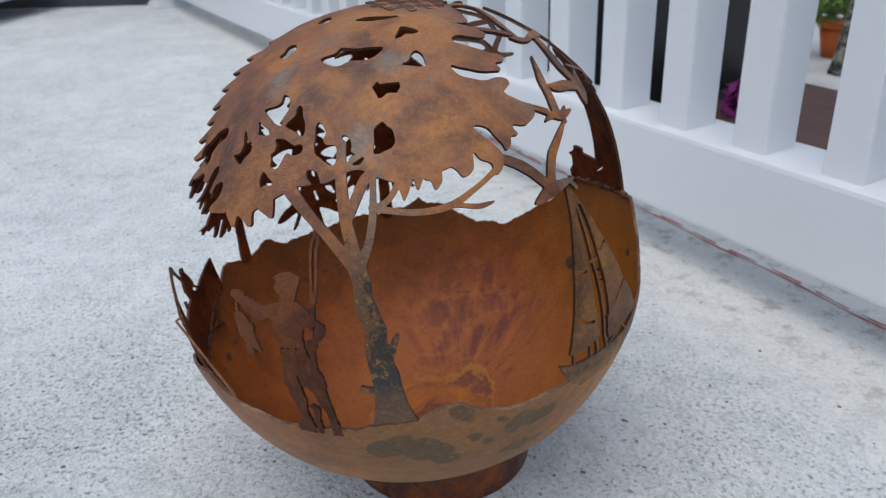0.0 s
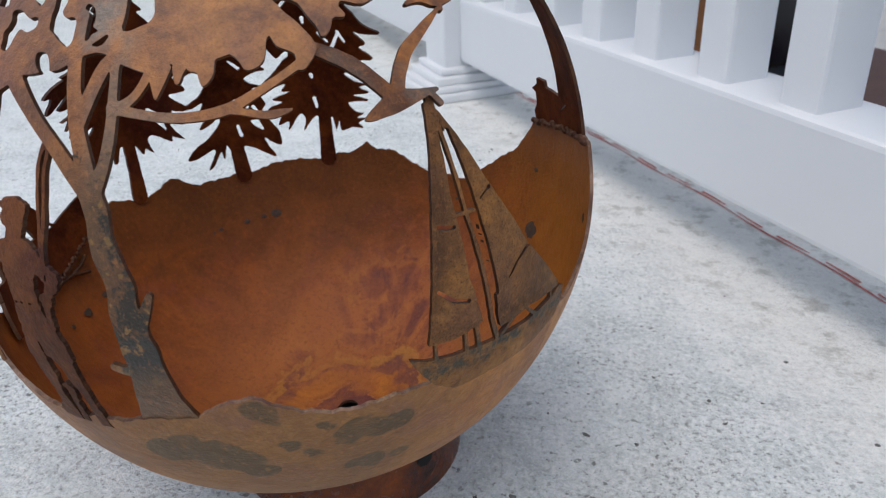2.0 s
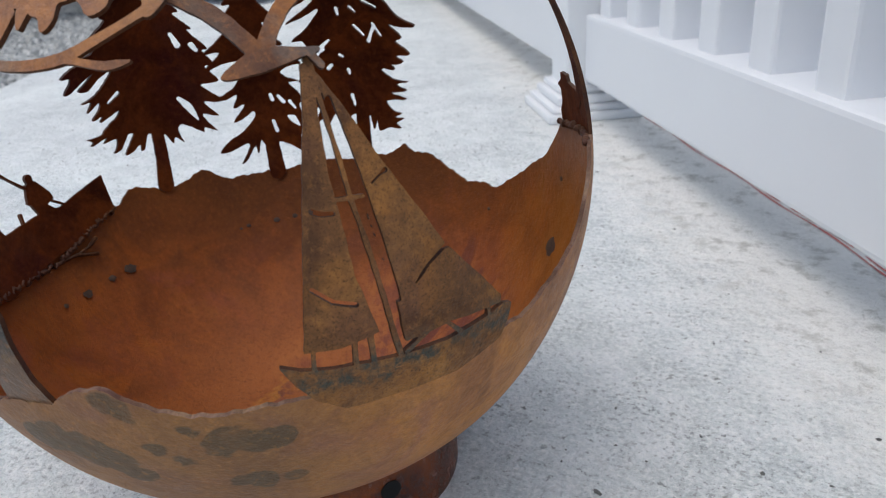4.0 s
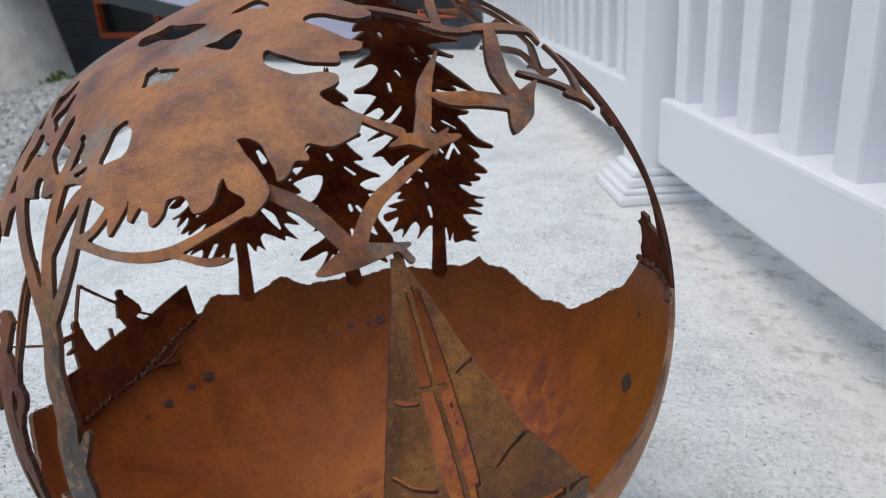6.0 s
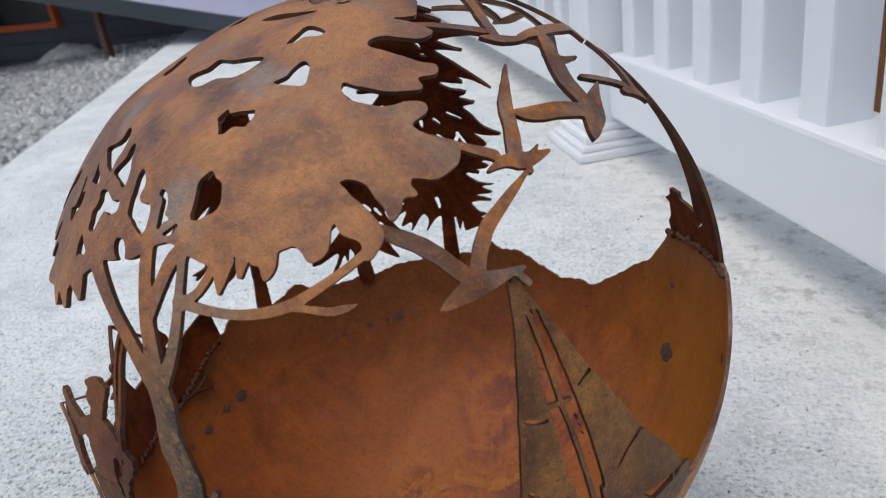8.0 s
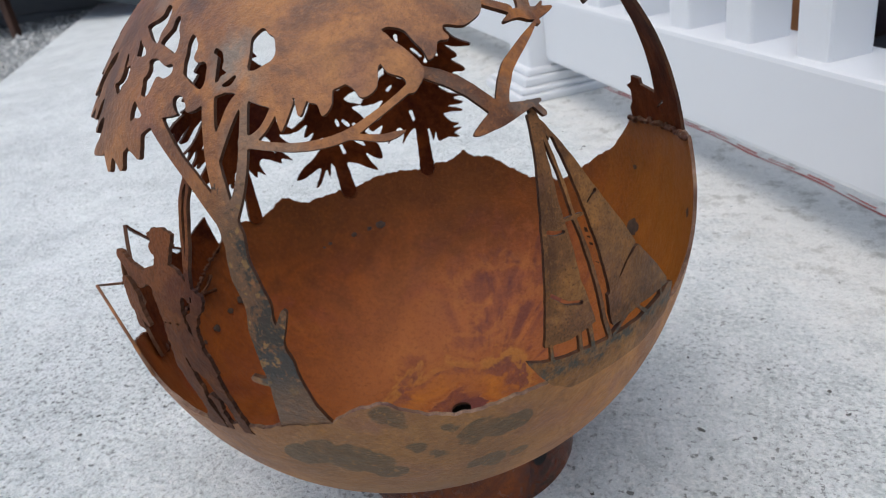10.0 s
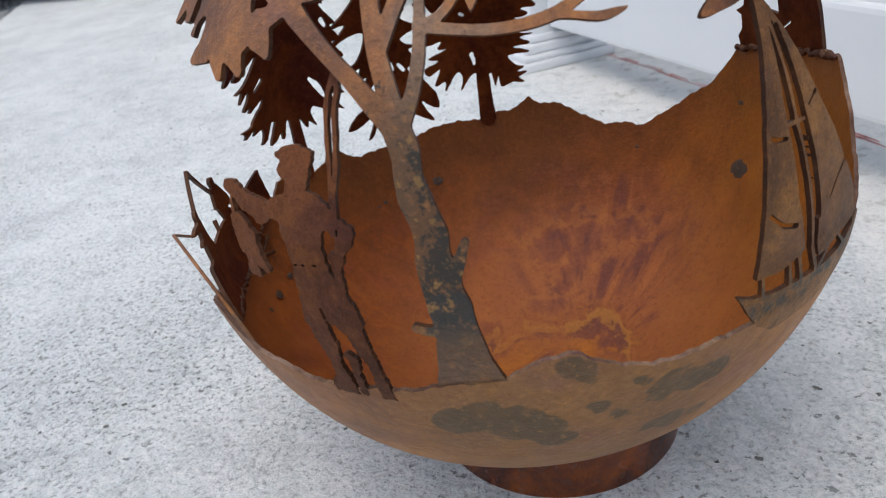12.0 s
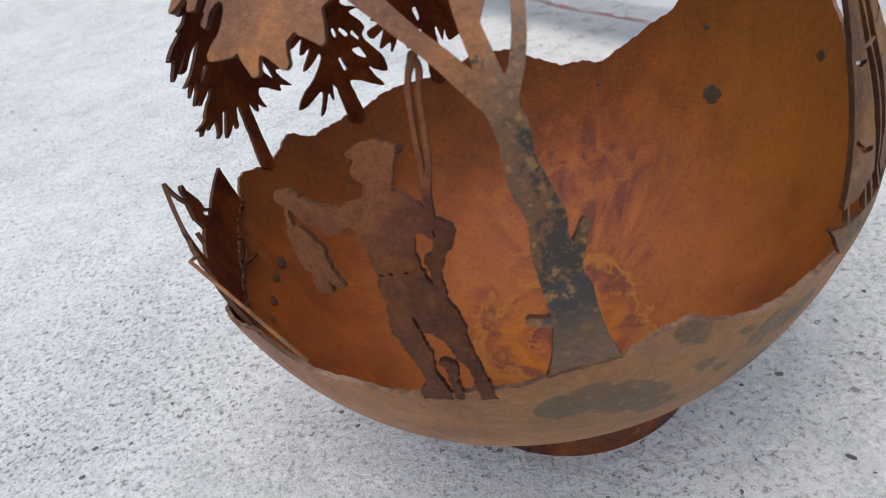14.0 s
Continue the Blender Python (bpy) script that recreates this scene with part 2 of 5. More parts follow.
def bark_stains(t, col):
    """Black and ochre flakes on the trunk, black low down with ochre islands, a dark strip up one edge."""
    near = grey_of(t, away_of(t, -0.010, -0.238, 0.314), 0.078, 0.040)
    col = mix_of(t, math_of(t, 'MULTIPLY', near, 0.85), col, (0.108, 0.050, 0.016))
    low = grey_of(t, away_of(t, -0.006, -0.241, 0.280), 0.024, 0.016)
    best = None
    for x, y, z in ((-0.014, -0.231, 0.344), (-0.012, -0.234, 0.336), (-0.010, -0.236, 0.327), (-0.007, -0.238, 0.318), (-0.006, -0.239, 0.309), (-0.005, -0.240, 0.300), (-0.004, -0.241, 0.292)):
        d = away_of(t, x, y, z)
        best = d if best is None else math_of(t, 'MINIMUM', best, d)
    strip = grey_of(t, best, 0.0085, 0.0030)
    fl = math_of(t, 'ADD', noise_of(t, 150, 6, 0.7, 0.4), math_of(t, 'ADD', math_of(t, 'MULTIPLY', low, 0.12), math_of(t, 'MULTIPLY', strip, 0.17)))
    col = mix_of(t, math_of(t, 'MULTIPLY', grey_of(t, fl, 0.56, 0.65), grey_of(t, near, 0.0, 0.3)), col, (0.024, 0.020, 0.013))
    band = math_of(t, 'MULTIPLY', grey_of(t, away_of(t, -0.006, -0.2425, 0.266), 0.0165, 0.0145), 0.9)
    col = mix_of(t, band, col, (0.025, 0.027, 0.025))
    base = grey_of(t, math_of(t, 'ADD', away_of(t, -0.002, -0.243, 0.232), math_of(t, 'MULTIPLY', math_of(t, 'SUBTRACT', noise_of(t, 40, 4, 0.6), 0.5), 0.02)), 0.034, 0.022)
    col = mix_of(t, math_of(t, 'MULTIPLY', base, 0.75), col, (0.100, 0.058, 0.028))
    yellow = math_of(t, 'MULTIPLY', grey_of(t, noise_of(t, 130, 3, 0.5), 0.61, 0.65), math_of(t, 'MULTIPLY', near, 0.8))
    return mix_of(t, yellow, col, (0.24, 0.13, 0.036))


def bird_stains(t, col):
    """Soft slate-blue patches of scale on the birds."""
    blue = math_of(t, 'MULTIPLY', grey_of(t, noise_of(t, 27, 4, 0.6, 0.6), 0.47, 0.58), 0.55)
    return mix_of(t, blue, col, (0.120, 0.118, 0.108))


def crown_stains_and_gloss(t, col):
    """Slate, ochre and mauve clouds of old scale on the oak's crown, its sky-lit top painted in ochre."""
    wob = math_of(t, 'MULTIPLY', math_of(t, 'SUBTRACT', noise_of(t, 45, 5, 0.65, 0.6), 0.5), 0.040)
    for places, amount, tint in (
            # The last two ochre places paint the sky's gloss on the crown's top.
            (((-0.034, -0.137, 0.473, 0.010), (-0.046, -0.128, 0.476, 0.008), (-0.007, -0.157, 0.461, 0.012), (-0.071, -0.134, 0.466, 0.006), (0.040, -0.184, 0.428, 0.010), (0.073, -0.184, 0.415, 0.012), (0.030, -0.080, 0.500, 0.026), (-0.030, -0.060, 0.506, 0.022)), 0.55, (0.40, 0.165, 0.040)),
            (((-0.124, -0.102, 0.458, 0.016), (-0.059, -0.110, 0.484, 0.012), (-0.082, -0.186, 0.409, 0.012), (0.034, -0.188, 0.425, 0.004), (0.055, -0.185, 0.422, 0.008)), 0.45, (0.165, 0.066, 0.052)),
            (((-0.084, -0.116, 0.472, 0.007), (-0.081, -0.127, 0.466, 0.004), (0.007, -0.121, 0.486, 0.008), (0.014, -0.116, 0.488, 0.006), (-0.018, -0.178, 0.440, 0.006), (-0.019, -0.186, 0.432, 0.004)), 0.75, (0.190, 0.176, 0.150))):
        best = None
        for x, y, z, size in places:
            d = math_of(t, 'SUBTRACT', away_of(t, x, y, z), size)
            best = d if best is None else math_of(t, 'MINIMUM', best, d)
        col = mix_of(t, math_of(t, 'MULTIPLY', grey_of(t, math_of(t, 'ADD', best, wob), 0.009, -0.004), amount), col, tint)
    return col


ZC, R_IN, R_OUT = 0.2766, 0.2400, 0.2428
HOLE = (0.0224, 0.0056, 0.0385)
SKIN = ((0.098, 0.039, 0.023), (0.240, 0.095, 0.036), (0.435, 0.172, 0.045))
RUST_SKIN = rust("brown_patina_steel", *SKIN, 0.45, rough=0.41, extra=crown_stains_and_gloss, sheen=0.45, mottle=0.28, bloom=0.42, velvet=0.10)
RUST_BARK = rust("brown_steel_with_bark_scale", *SKIN, 0.45, rough=0.41, extra=bark_stains, sheen=0.45, mottle=0.28, bloom=0.42, velvet=0.10)
RUST_BIRD = rust("brown_steel_with_blue_patina", *SKIN, 0.35, rough=0.46, extra=bird_stains, sheen=0.3, bloom=0.4)
RUST_HULL = rust("olive_stained_steel", (0.275, 0.112, 0.044), (0.425, 0.175, 0.056), (0.510, 0.222, 0.056), 0.06, rough=0.46, extra=hull_stains, sheen=0.24)
RUST_SAIL = rust("olive_patina_steel", (0.108, 0.047, 0.019), (0.215, 0.096, 0.032), (0.350, 0.160, 0.046), 0.05, 0.8, extra=sail_stains, mottle=0.34, bloom=0.4)
RUST_IN = rust("orange_rust_steel", (0.205, 0.054, 0.013), (0.278, 0.076, 0.016), (0.345, 0.100, 0.018), 0.04, 0.12, 0.42, extra=bowl_stains_and_light, mottle=0.12, bloom=0.35, sheen=0.18)
# Deep red rust, its colour darkened for the shade on inward-facing plates.
RUST_FIR = rust("shaded_red_rust_steel", (0.056, 0.012, 0.004), (0.096, 0.022, 0.006), (0.160, 0.042, 0.010), 0.03, 0.2, 0.75, sheen=0.07)
RUST_FOOT = rust("dark_red_rust_steel", (0.030, 0.005, 0.002), (0.090, 0.016, 0.003), (0.26, 0.060, 0.006), 0.0, 0.3, 0.24, sheen=0.5, bloom=0.1)
RUST_MAN = rust("pitted_brown_steel", (0.090, 0.033, 0.018), (0.130, 0.048, 0.024), (0.195, 0.074, 0.031), 0.0, 0.6, sheen=0.10, bloom=0.25, mottle=0.3)
# Brown cut faces, darker than the sheet: their shade is in the colour.
RUST_CUT = rust("shaded_brown_cut_edge", (0.040, 0.016, 0.009), (0.072, 0.029, 0.014), (0.135, 0.055, 0.024), 0.1, 0.5)
RUST_RIM = rust("bare_worn_edge", (0.10, 0.046, 0.028), (0.18, 0.095, 0.062), (0.34, 0.23, 0.17), 0.1, 0.6)
WELD = rust("weld_scale", (0.07, 0.026, 0.018), (0.10, 0.042, 0.026), (0.17, 0.085, 0.05), 0.3, 0.8, 0.5)
BURN, bt, bb = nodes_of("burnt_weld_spot", 0.7)
bt.links.new(ramp_of(bt, noise_of(bt, 220, 3), (0.3, (0.035, 0.022, 0.015)), (0.7, (0.09, 0.05, 0.03))), bb.inputs["Base Color"])


def concrete():
    m, t, b = nodes_of("pale_concrete", 0.85)
    big = noise_of(t, 2.6, 6, 0.62, 0.5)
    col = ramp_of(t, big, (0.30, (0.53, 0.585, 0.59)), (0.50, (0.67, 0.725, 0.73)), (0.68, (0.785, 0.845, 0.84)))
    mid = noise_of(t, 24, 7, 0.75)
    col = mix_of(t, math_of(t, 'MULTIPLY', grey_of(t, mid, 0.45, 0.68), 0.75), col, (0.80, 0.825, 0.85))
    col = mix_of(t, math_of(t, 'MULTIPLY', grey_of(t, mid, 0.47, 0.30), 0.55), col, (0.33, 0.36, 0.385))
    mottle = noise_of(t, 10, 6, 0.65, 0.6)
    col = mix_of(t, math_of(t, 'MULTIPLY', grey_of(t, mottle, 0.50, 0.64), 0.30), col, (0.48, 0.52, 0.53))
    col = mix_of(t, math_of(t, 'MULTIPLY', grey_of(t, mottle, 0.48, 0.36), 0.30), col, (0.84, 0.86, 0.87))
    patch = math_of(t, 'ADD', 0.45, math_of(t, 'MULTIPLY', grey_of(t, noise_of(t, 4.5, 5, 0.65, 0.7), 0.40, 0.62), 0.70))
    worn = grey_of(t, math_of(t, 'ADD', away_of(t, -0.52, 0.06, 0.0), math_of(t, 'MULTIPLY', math_of(t, 'SUBTRACT', noise_of(t, 7, 5, 0.65, 0.6), 0.5), 0.40)), 0.34, 0.14)
    patch = math_of(t, 'ADD', patch, math_of(t, 'MULTIPLY', worn, 0.45))
    rough = lambda k: math_of(t, 'MULTIPLY', patch, k)
    fine = noise_of(t, 270, 5, 0.8)
    col = mix_of(t, math_of(t, 'MULTIPLY', grey_of(t, fine, 0.52, 0.64), rough(0.55)), col, (0.27, 0.295, 0.31))
    col = mix_of(t, math_of(t, 'MULTIPLY', grey_of(t, fine, 0.48, 0.34), 0.5), col, (0.88, 0.89, 0.90))
    grains = noise_of(t, 95, 4, 0.75)
    col = mix_of(t, math_of(t, 'MULTIPLY', grey_of(t, grains, 0.54, 0.65), rough(0.42)), col, (0.30, 0.325, 0.34))
    col = mix_of(t, math_of(t, 'MULTIPLY', grey_of(t, grains, 0.47, 0.37), 0.6), col, (0.87, 0.89, 0.90))
    # Dark pits and craters and pale rims paint in the slab's relief shading.
    pit = noise_of(t, 170, 3, 0.6)
    col = mix_of(t, math_of(t, 'MULTIPLY', grey_of(t, pit, 0.58, 0.625), rough(0.60)), col, (0.19, 0.205, 0.21))
    crater = noise_of(t, 62, 4, 0.65)
    col = mix_of(t, math_of(t, 'MULTIPLY', grey_of(t, crater, 0.62, 0.665), rough(0.38)), col, (0.24, 0.255, 0.255))
    col = mix_of(t, math_of(t, 'MULTIPLY', grey_of(t, pit, 0.46, 0.38), 0.45), col, (0.90, 0.91, 0.90))
    spots = noise_of(t, 85, 3, 0.6)
    sparse = math_of(t, 'MULTIPLY', grey_of(t, spots, 0.635, 0.665), grey_of(t, noise_of(t, 6, 2), 0.38, 0.56))
    col = mix_of(t, math_of(t, 'MULTIPLY', sparse, 0.6), col, (0.10, 0.108, 0.10))
    g = t.nodes.new("ShaderNodeNewGeometry")
    dot = t.nodes.new("ShaderNodeVectorMath")
    dot.operation = 'DOT_PRODUCT'
    dot.inputs[1].default_value = (0.884, 0.468, 0)
    t.links.new(g.outputs["Position"], dot.inputs[0])
    edge = math_of(t, 'ADD', dot.outputs["Value"], math_of(t, 'MULTIPLY', math_of(t, 'SUBTRACT', mid, 0.5), 0.22))
    # Pale strip by the fence, its colour also lifted to offset fence shade.
    strip = grey_of(t, edge, 0.40, 0.56)
    col = mix_of(t, math_of(t, 'MULTIPLY', strip, 0.75), col, (0.90, 0.89, 0.85))
    col = mix_of(t, math_of(t, 'MULTIPLY', math_of(t, 'MULTIPLY', grey_of(t, edge, 0.44, 0.56), grey_of(t, noise_of(t, 22, 6, 0.75), 0.52, 0.62)), 0.55), col, (0.36, 0.355, 0.31))
    t.links.new(col, b.inputs["Base Color"])
    lump = noise_of(t, 48, 5, 0.6, 0.4)
    bump_of(t, b, (mid, 0.4, 0.005), (math_of(t, 'MULTIPLY', lump, math_of(t, 'ADD', 0.5, math_of(t, 'MULTIPLY', worn, 1.1))), 0.8, 0.012), (grains, 0.8, 0.0055), (pit, 0.8, 0.0030), (fine, 0.9, 0.0014))
    return m


def plain(name, colour, rough, scale=3.0, spread=0.06, fine=0.0, metal=0.0):
    """A painted or moulded surface with a little unevenness."""
    m, t, b = nodes_of(name, rough, metal)
    n = noise_of(t, scale, 4, 0.6)
    t.links.new(ramp_of(t, n, (0.3, tuple(c * (1 - spread) for c in colour)), (0.7, tuple(min(1, c * (1 + spread)) for c in colour))), b.inputs["Base Color"])
    if fine:
        bump_of(t, b, (noise_of(t, scale * 30, 3), fine, 0.002))
    return m


CONCRETE = concrete()
VINYL = plain("white_vinyl", (0.78, 0.795, 0.815), 0.34, 1.5, 0.02)
CLADDING = plain("charcoal_cladding", (0.062, 0.070, 0.086), 0.7, 5, 0.15, 0.2)
ORANGE = plain("orange_window_paint", (0.55, 0.095, 0.015), 0.45, 6, 0.08)
ROOFING = plain("blue_grey_roofing", (0.42, 0.44, 0.60), 0.5, 2, 0.05)
FASCIA = plain("dark_steel_fascia", (0.035, 0.045, 0.055), 0.5)
BROWN = plain("brown_stained_wood", (0.075, 0.035, 0.022), 0.7, 12, 0.2, 0.2)
OAKWOOD = plain("orange_brown_wood", (0.24, 0.095, 0.030), 0.6, 18, 0.3, 0.3)
PLASTER = plain("weathered_plaster", (0.88, 0.85, 0.77), 0.9, 6, 0.15, 0.4)
BOULDER = plain("pale_granite", (0.50, 0.49, 0.45), 0.9, 14, 0.25, 0.6)
EARTH = plain("grey_gravel_bed", (0.32, 0.33, 0.325), 0.95, 30, 0.5, 0.8)
BLACK = plain("black_gloss_panel", (0.006, 0.007, 0.009), 0.25)
DECK = plain("red_brown_deck_stain", (0.075, 0.040, 0.035), 0.7, 10, 0.2, 0.2)
POT = plain("orange_plastic_pot", (0.50, 0.11, 0.015), 0.5)
CHALK = plain("red_chalk", (0.50, 0.15, 0.135), 0.95, 90, 0.4)
PETAL = plain("magenta_petals", (0.22, 0.02, 0.17), 0.6)
LEAF = plain("green_leaves", (0.12, 0.20, 0.035), 0.6, 30, 0.4)
VENT_DARK = plain("vent_dark", (0.006, 0.006, 0.006), 0.9)
PAVING = plain("light_grey_paving", (0.45, 0.46, 0.47), 0.9, 8, 0.15, 0.3)
GRIT = plain("dark_grit", (0.13, 0.135, 0.13), 0.9, 300, 0.5)
GLASS, _, gb = nodes_of("dark_window_glass", 0.05)
gb.inputs["Base Color"].default_value = (0.02, 0.022, 0.025, 1)
GRAVEL, vt, vb = nodes_of("grey_stones", 0.9)
gi = vt.nodes.new("ShaderNodeNewGeometry")
vt.links.new(ramp_of(vt, gi.outputs["Random Per Island"], (0.0, (0.24, 0.25, 0.25)), (0.6, (0.42, 0.435, 0.43)), (1.0, (0.62, 0.62, 0.61))), vb.inputs["Base Color"])


BARK, kt, kb = nodes_of("mottled_bark", 0.85)
kt.links.new(ramp_of(kt, noise_of(kt, 22, 5, 0.65, 0.6, (1, 1, 2.2)), (0.42, (0.035, 0.034, 0.030)), (0.50, (0.13, 0.125, 0.11)), (0.62, (0.36, 0.35, 0.32))), kb.inputs["Base Color"])


# ---- mesh helpers ----
def part(name, bm, material, parent=None, label="", smooth=False):
    me = bpy.data.meshes.new(name)
    bm.to_mesh(me)
    bm.free()
    if smooth:
        me.polygons.foreach_set("use_smooth", [True] * len(me.polygons))
    me.materials.append(material)
    ob = new(name, me)
    ob.parent = parent
    return tagged(ob, label)


def raw(name, verts, faces, material, parent=None, label="", smooth=None):
    me = bpy.data.meshes.new(name)
    me.from_pydata([tuple(map(float, v)) for v in verts], [], [tuple(map(int, f)) for f in faces])
    if smooth is not None:
        me.polygons.foreach_set("use_smooth", smooth)
    me.materials.append(material)
    me.update()
    ob = new(name, me)
    ob.parent = parent
    return tagged(ob, label)


def box(bm, m, sx, sy, sz, bevel=0.0):
    """A box of that size at pose m (its middle), its edges rounded."""
    made = bmesh.ops.create_cube(bm, size=1, matrix=m @ Matrix.Diagonal((sx, sy, sz, 1)))
    if bevel:
        edges = {e for v in made["verts"] for e in v.link_edges}
        bmesh.ops.bevel(bm, geom=list(edges), offset=bevel, segments=2, profile=0.6, affect='EDGES')
    return bm


def thing(name, at=(0, 0, 0), label="", category="", group="", turn=0.0):
    ob = new(name)
    ob.empty_display_size = 0.05
    ob.matrix_world = pose(*at, 0, 0, turn)
    return tagged(ob, label, category, group)


# ---- the cut plate: shapes drawn on the ball, in thirtieths of its radius ----
def cap(U, V, a, b):
    """Distance to a limb from a = (u, v, r) to b, its thickness tapering."""
    bx, by = b[0] - a[0], b[1] - a[1]
    h = np.clip(((U - a[0]) * bx + (V - a[1]) * by) / max(bx * bx + by * by, 1e-9), 0, 1)
    return np.hypot(U - a[0] - h * bx, V - a[1] - h * by) - (a[2] + (b[2] - a[2]) * h)


def bend(pts, closed=False, cuts=3):
    """A smooth line through the places given, as a torch would follow them."""
    n = len(pts)
    pick = (lambda i: pts[i % n]) if closed else (lambda i: pts[min(max(i, 0), n - 1)])
    out = []
    for i in range(n if closed else n - 1):
        a, b, c, d = (np.array(pick(i + k), float) for k in (-1, 0, 1, 2))
        for k in range(cuts):
            f = k / cuts
            out.append(tuple(b + 0.5 * f * (c - a + f * (2 * a - 5 * b + 4 * c - d + f * (3 * (b - c) + d - a)))))
    return out if closed else out + [tuple(map(float, pts[-1]))]


def flow(U, V, *pts):
    return stroke(U, V, *bend(pts))


def cutout(U, V, *pts):
    return poly(U, V, *bend(pts, True))


def stroke(U, V, *pts):
    return np.minimum.reduce([cap(U, V, a, b) for a, b in zip(pts, pts[1:])])


def poly(U, V, *pts):
    """Signed distance to a closed outline."""
    d, inside = np.full(U.shape, 1e9), np.zeros(U.shape, bool)
    pts = list(pts)
    for (ax, ay), (bx, by) in zip(pts, pts[1:] + pts[:1]):
        ex, ey = bx - ax, by - ay
        h = np.clip(((U - ax) * ex + (V - ay) * ey) / max(ex * ex + ey * ey, 1e-9), 0, 1)
        d = np.minimum(d, np.hypot(U - ax - h * ex, V - ay - h * ey))
        if ay != by:
            inside ^= ((ay > V) != (by > V)) & (U < ax + (V - ay) * ex / (by - ay))
    return np.where(inside, -d, d)


def waver(U, V, size, amount, seed=0.0):
    """A slow unevenness of the cutter's line."""
    k = 1 / size
    return amount * (np.sin(U * k + 1.3 * np.sin(V * k * 0.7 + seed)) * np.cos(V * k * 1.1 + 0.9 * np.sin(U * k * 0.6 + 2 * seed)))


def onball(u, v, az, el, r):
    """Places on the ball round (az, el), r from its middle."""
    a, e = radians(az), radians(el)
    n = np.array([math.cos(e) * math.cos(a), math.cos(e) * math.sin(a), math.sin(e)])
    east = np.array([-math.sin(a), math.cos(a), 0])
    north = np.cross(n, east)
    u, v, r = np.broadcast_arrays(*[np.asarray(k, float) for k in (u, v, r)])
    q = np.hypot(u, v)
    th = q / 30
    s = np.where(q > 1e-9, np.sin(th) / np.maximum(q, 1e-9), 1 / 30)
    d = n * np.cos(th)[..., None] + east * (u * s)[..., None] + north * (v * s)[..., None]
    return d * r[..., None] + np.array([0, 0, ZC])


def plate(name, shape, at, span, step, material, parent, label="", outer=None, thick=0.0028):
    """Steel plate cut along shape(U, V) < 0, curved with the ball. outer(u, v) gives its outer radius."""
    outer = outer or (lambda u, v: R_OUT + 0.0006 + 0 * u)
    us, vs = np.arange(span[0], span[1] + step, step), np.arange(span[2], span[3] + step, step)
    U, V = np.meshgrid(us, vs, indexing="ij")
    D = shape(U, V)
    D[0, :] = D[-1, :] = D[:, 0] = D[:, -1] = 1.0
    D = np.where(np.abs(D) < 1e-3 * step, 1e-3 * step, D)
    ins = D < 0
    idx = np.full(U.shape, -1)
    idx[ins] = np.arange(ins.sum())
    pu, pv = list(U[ins]), list(V[ins])
    full = ins[:-1, :-1] & ins[1:, :-1] & ins[1:, 1:] & ins[:-1, 1:]
    i, j = np.nonzero(full)
    faces = list(zip(idx[i, j], idx[i + 1, j], idx[i + 1, j + 1], idx[i, j + 1]))
    some = (ins[:-1, :-1] | ins[1:, :-1] | ins[1:, 1:] | ins[:-1, 1:]) & ~full
    cross, rim = {}, []

    def meet(p, q):
        key = (p, q) if p < q else (q, p)
        if key not in cross:
            f = D[p] / (D[p] - D[q])
            cross[key] = len(pu)
            pu.append(U[p] + f * (U[q] - U[p]))
            pv.append(V[p] + f * (V[q] - V[p]))
        return cross[key]

    for i, j in zip(*np.nonzero(some)):
        ring = [(i, j), (i + 1, j), (i + 1, j + 1), (i, j + 1)]
        out = []
        for p, q in zip(ring, ring[1:] + ring[:1]):
            if ins[p]:
                out.append((idx[p], False))
            if ins[p] != ins[q]:
                out.append((meet(p, q), ins[p]))
        faces.append([k for k, _ in out])
        for (k, leaving), (l, _) in zip(out, out[1:] + out[:1]):
            if leaving and k != l:
                rim.append((k, l))
    pu, pv = np.array(pu), np.array(pv)
    ro = outer(pu, pv)
    n = len(pu)
    top, low = onball(pu, pv, *at, ro), onball(pu, pv, *at, ro - thick)
    rv = sorted({k for e in rim for k in e})
    rid = {k: 2 * n + m for m, k in enumerate(rv)}
    verts = np.concatenate([top, low, top[rv], low[rv]])
    off = len(rv)
    allf = [tuple(f) for f in faces] + [tuple(n + k for k in reversed(f)) for f in faces]
    flat = [(rid[l], rid[k], rid[k] + off, rid[l] + off) for k, l in rim]
    ob = raw(name, verts, allf + flat, material, parent, label, [True] * len(allf) + [False] * len(flat))
    ob.data.materials.append(RUST_CUT)
    ob.data.polygons.foreach_set("material_index", [0] * len(allf) + [1] * len(flat))
    return ob


def bead(name, pts, radius, material, parent, label="", lumpy=0.35, sides=7):
    """A round bar or weld bead through places, a little lumpy."""
    pts = [Vector(p) for p in pts]
    rng = random.Random(len(pts) * 7 + int(1e6 * radius))
    verts, faces = [], []
    for k, p in enumerate(pts):
        d = (pts[min(k + 1, len(pts) - 1)] - pts[max(k - 1, 0)]).normalized()
        x = d.orthogonal().normalized()
        y = d.cross(x)
        r = radius * (1 + lumpy * rng.uniform(-1, 1))
        for s in range(sides):
            an = 2 * math.pi * s / sides
            verts.append(p + x * r * math.cos(an) + y * r * math.sin(an))
    for k in range(len(pts) - 1):
        for s in range(sides):
            q = (s + 1) % sides
            faces.append((k * sides + s, k * sides + q, (k + 1) * sides + q, (k + 1) * sides + s))
    faces += [tuple(range(sides - 1, -1, -1)), tuple((len(pts) - 1) * sides + s for s in range(sides))]
    return raw(name, verts, faces, material, parent, label, [True] * len(faces))


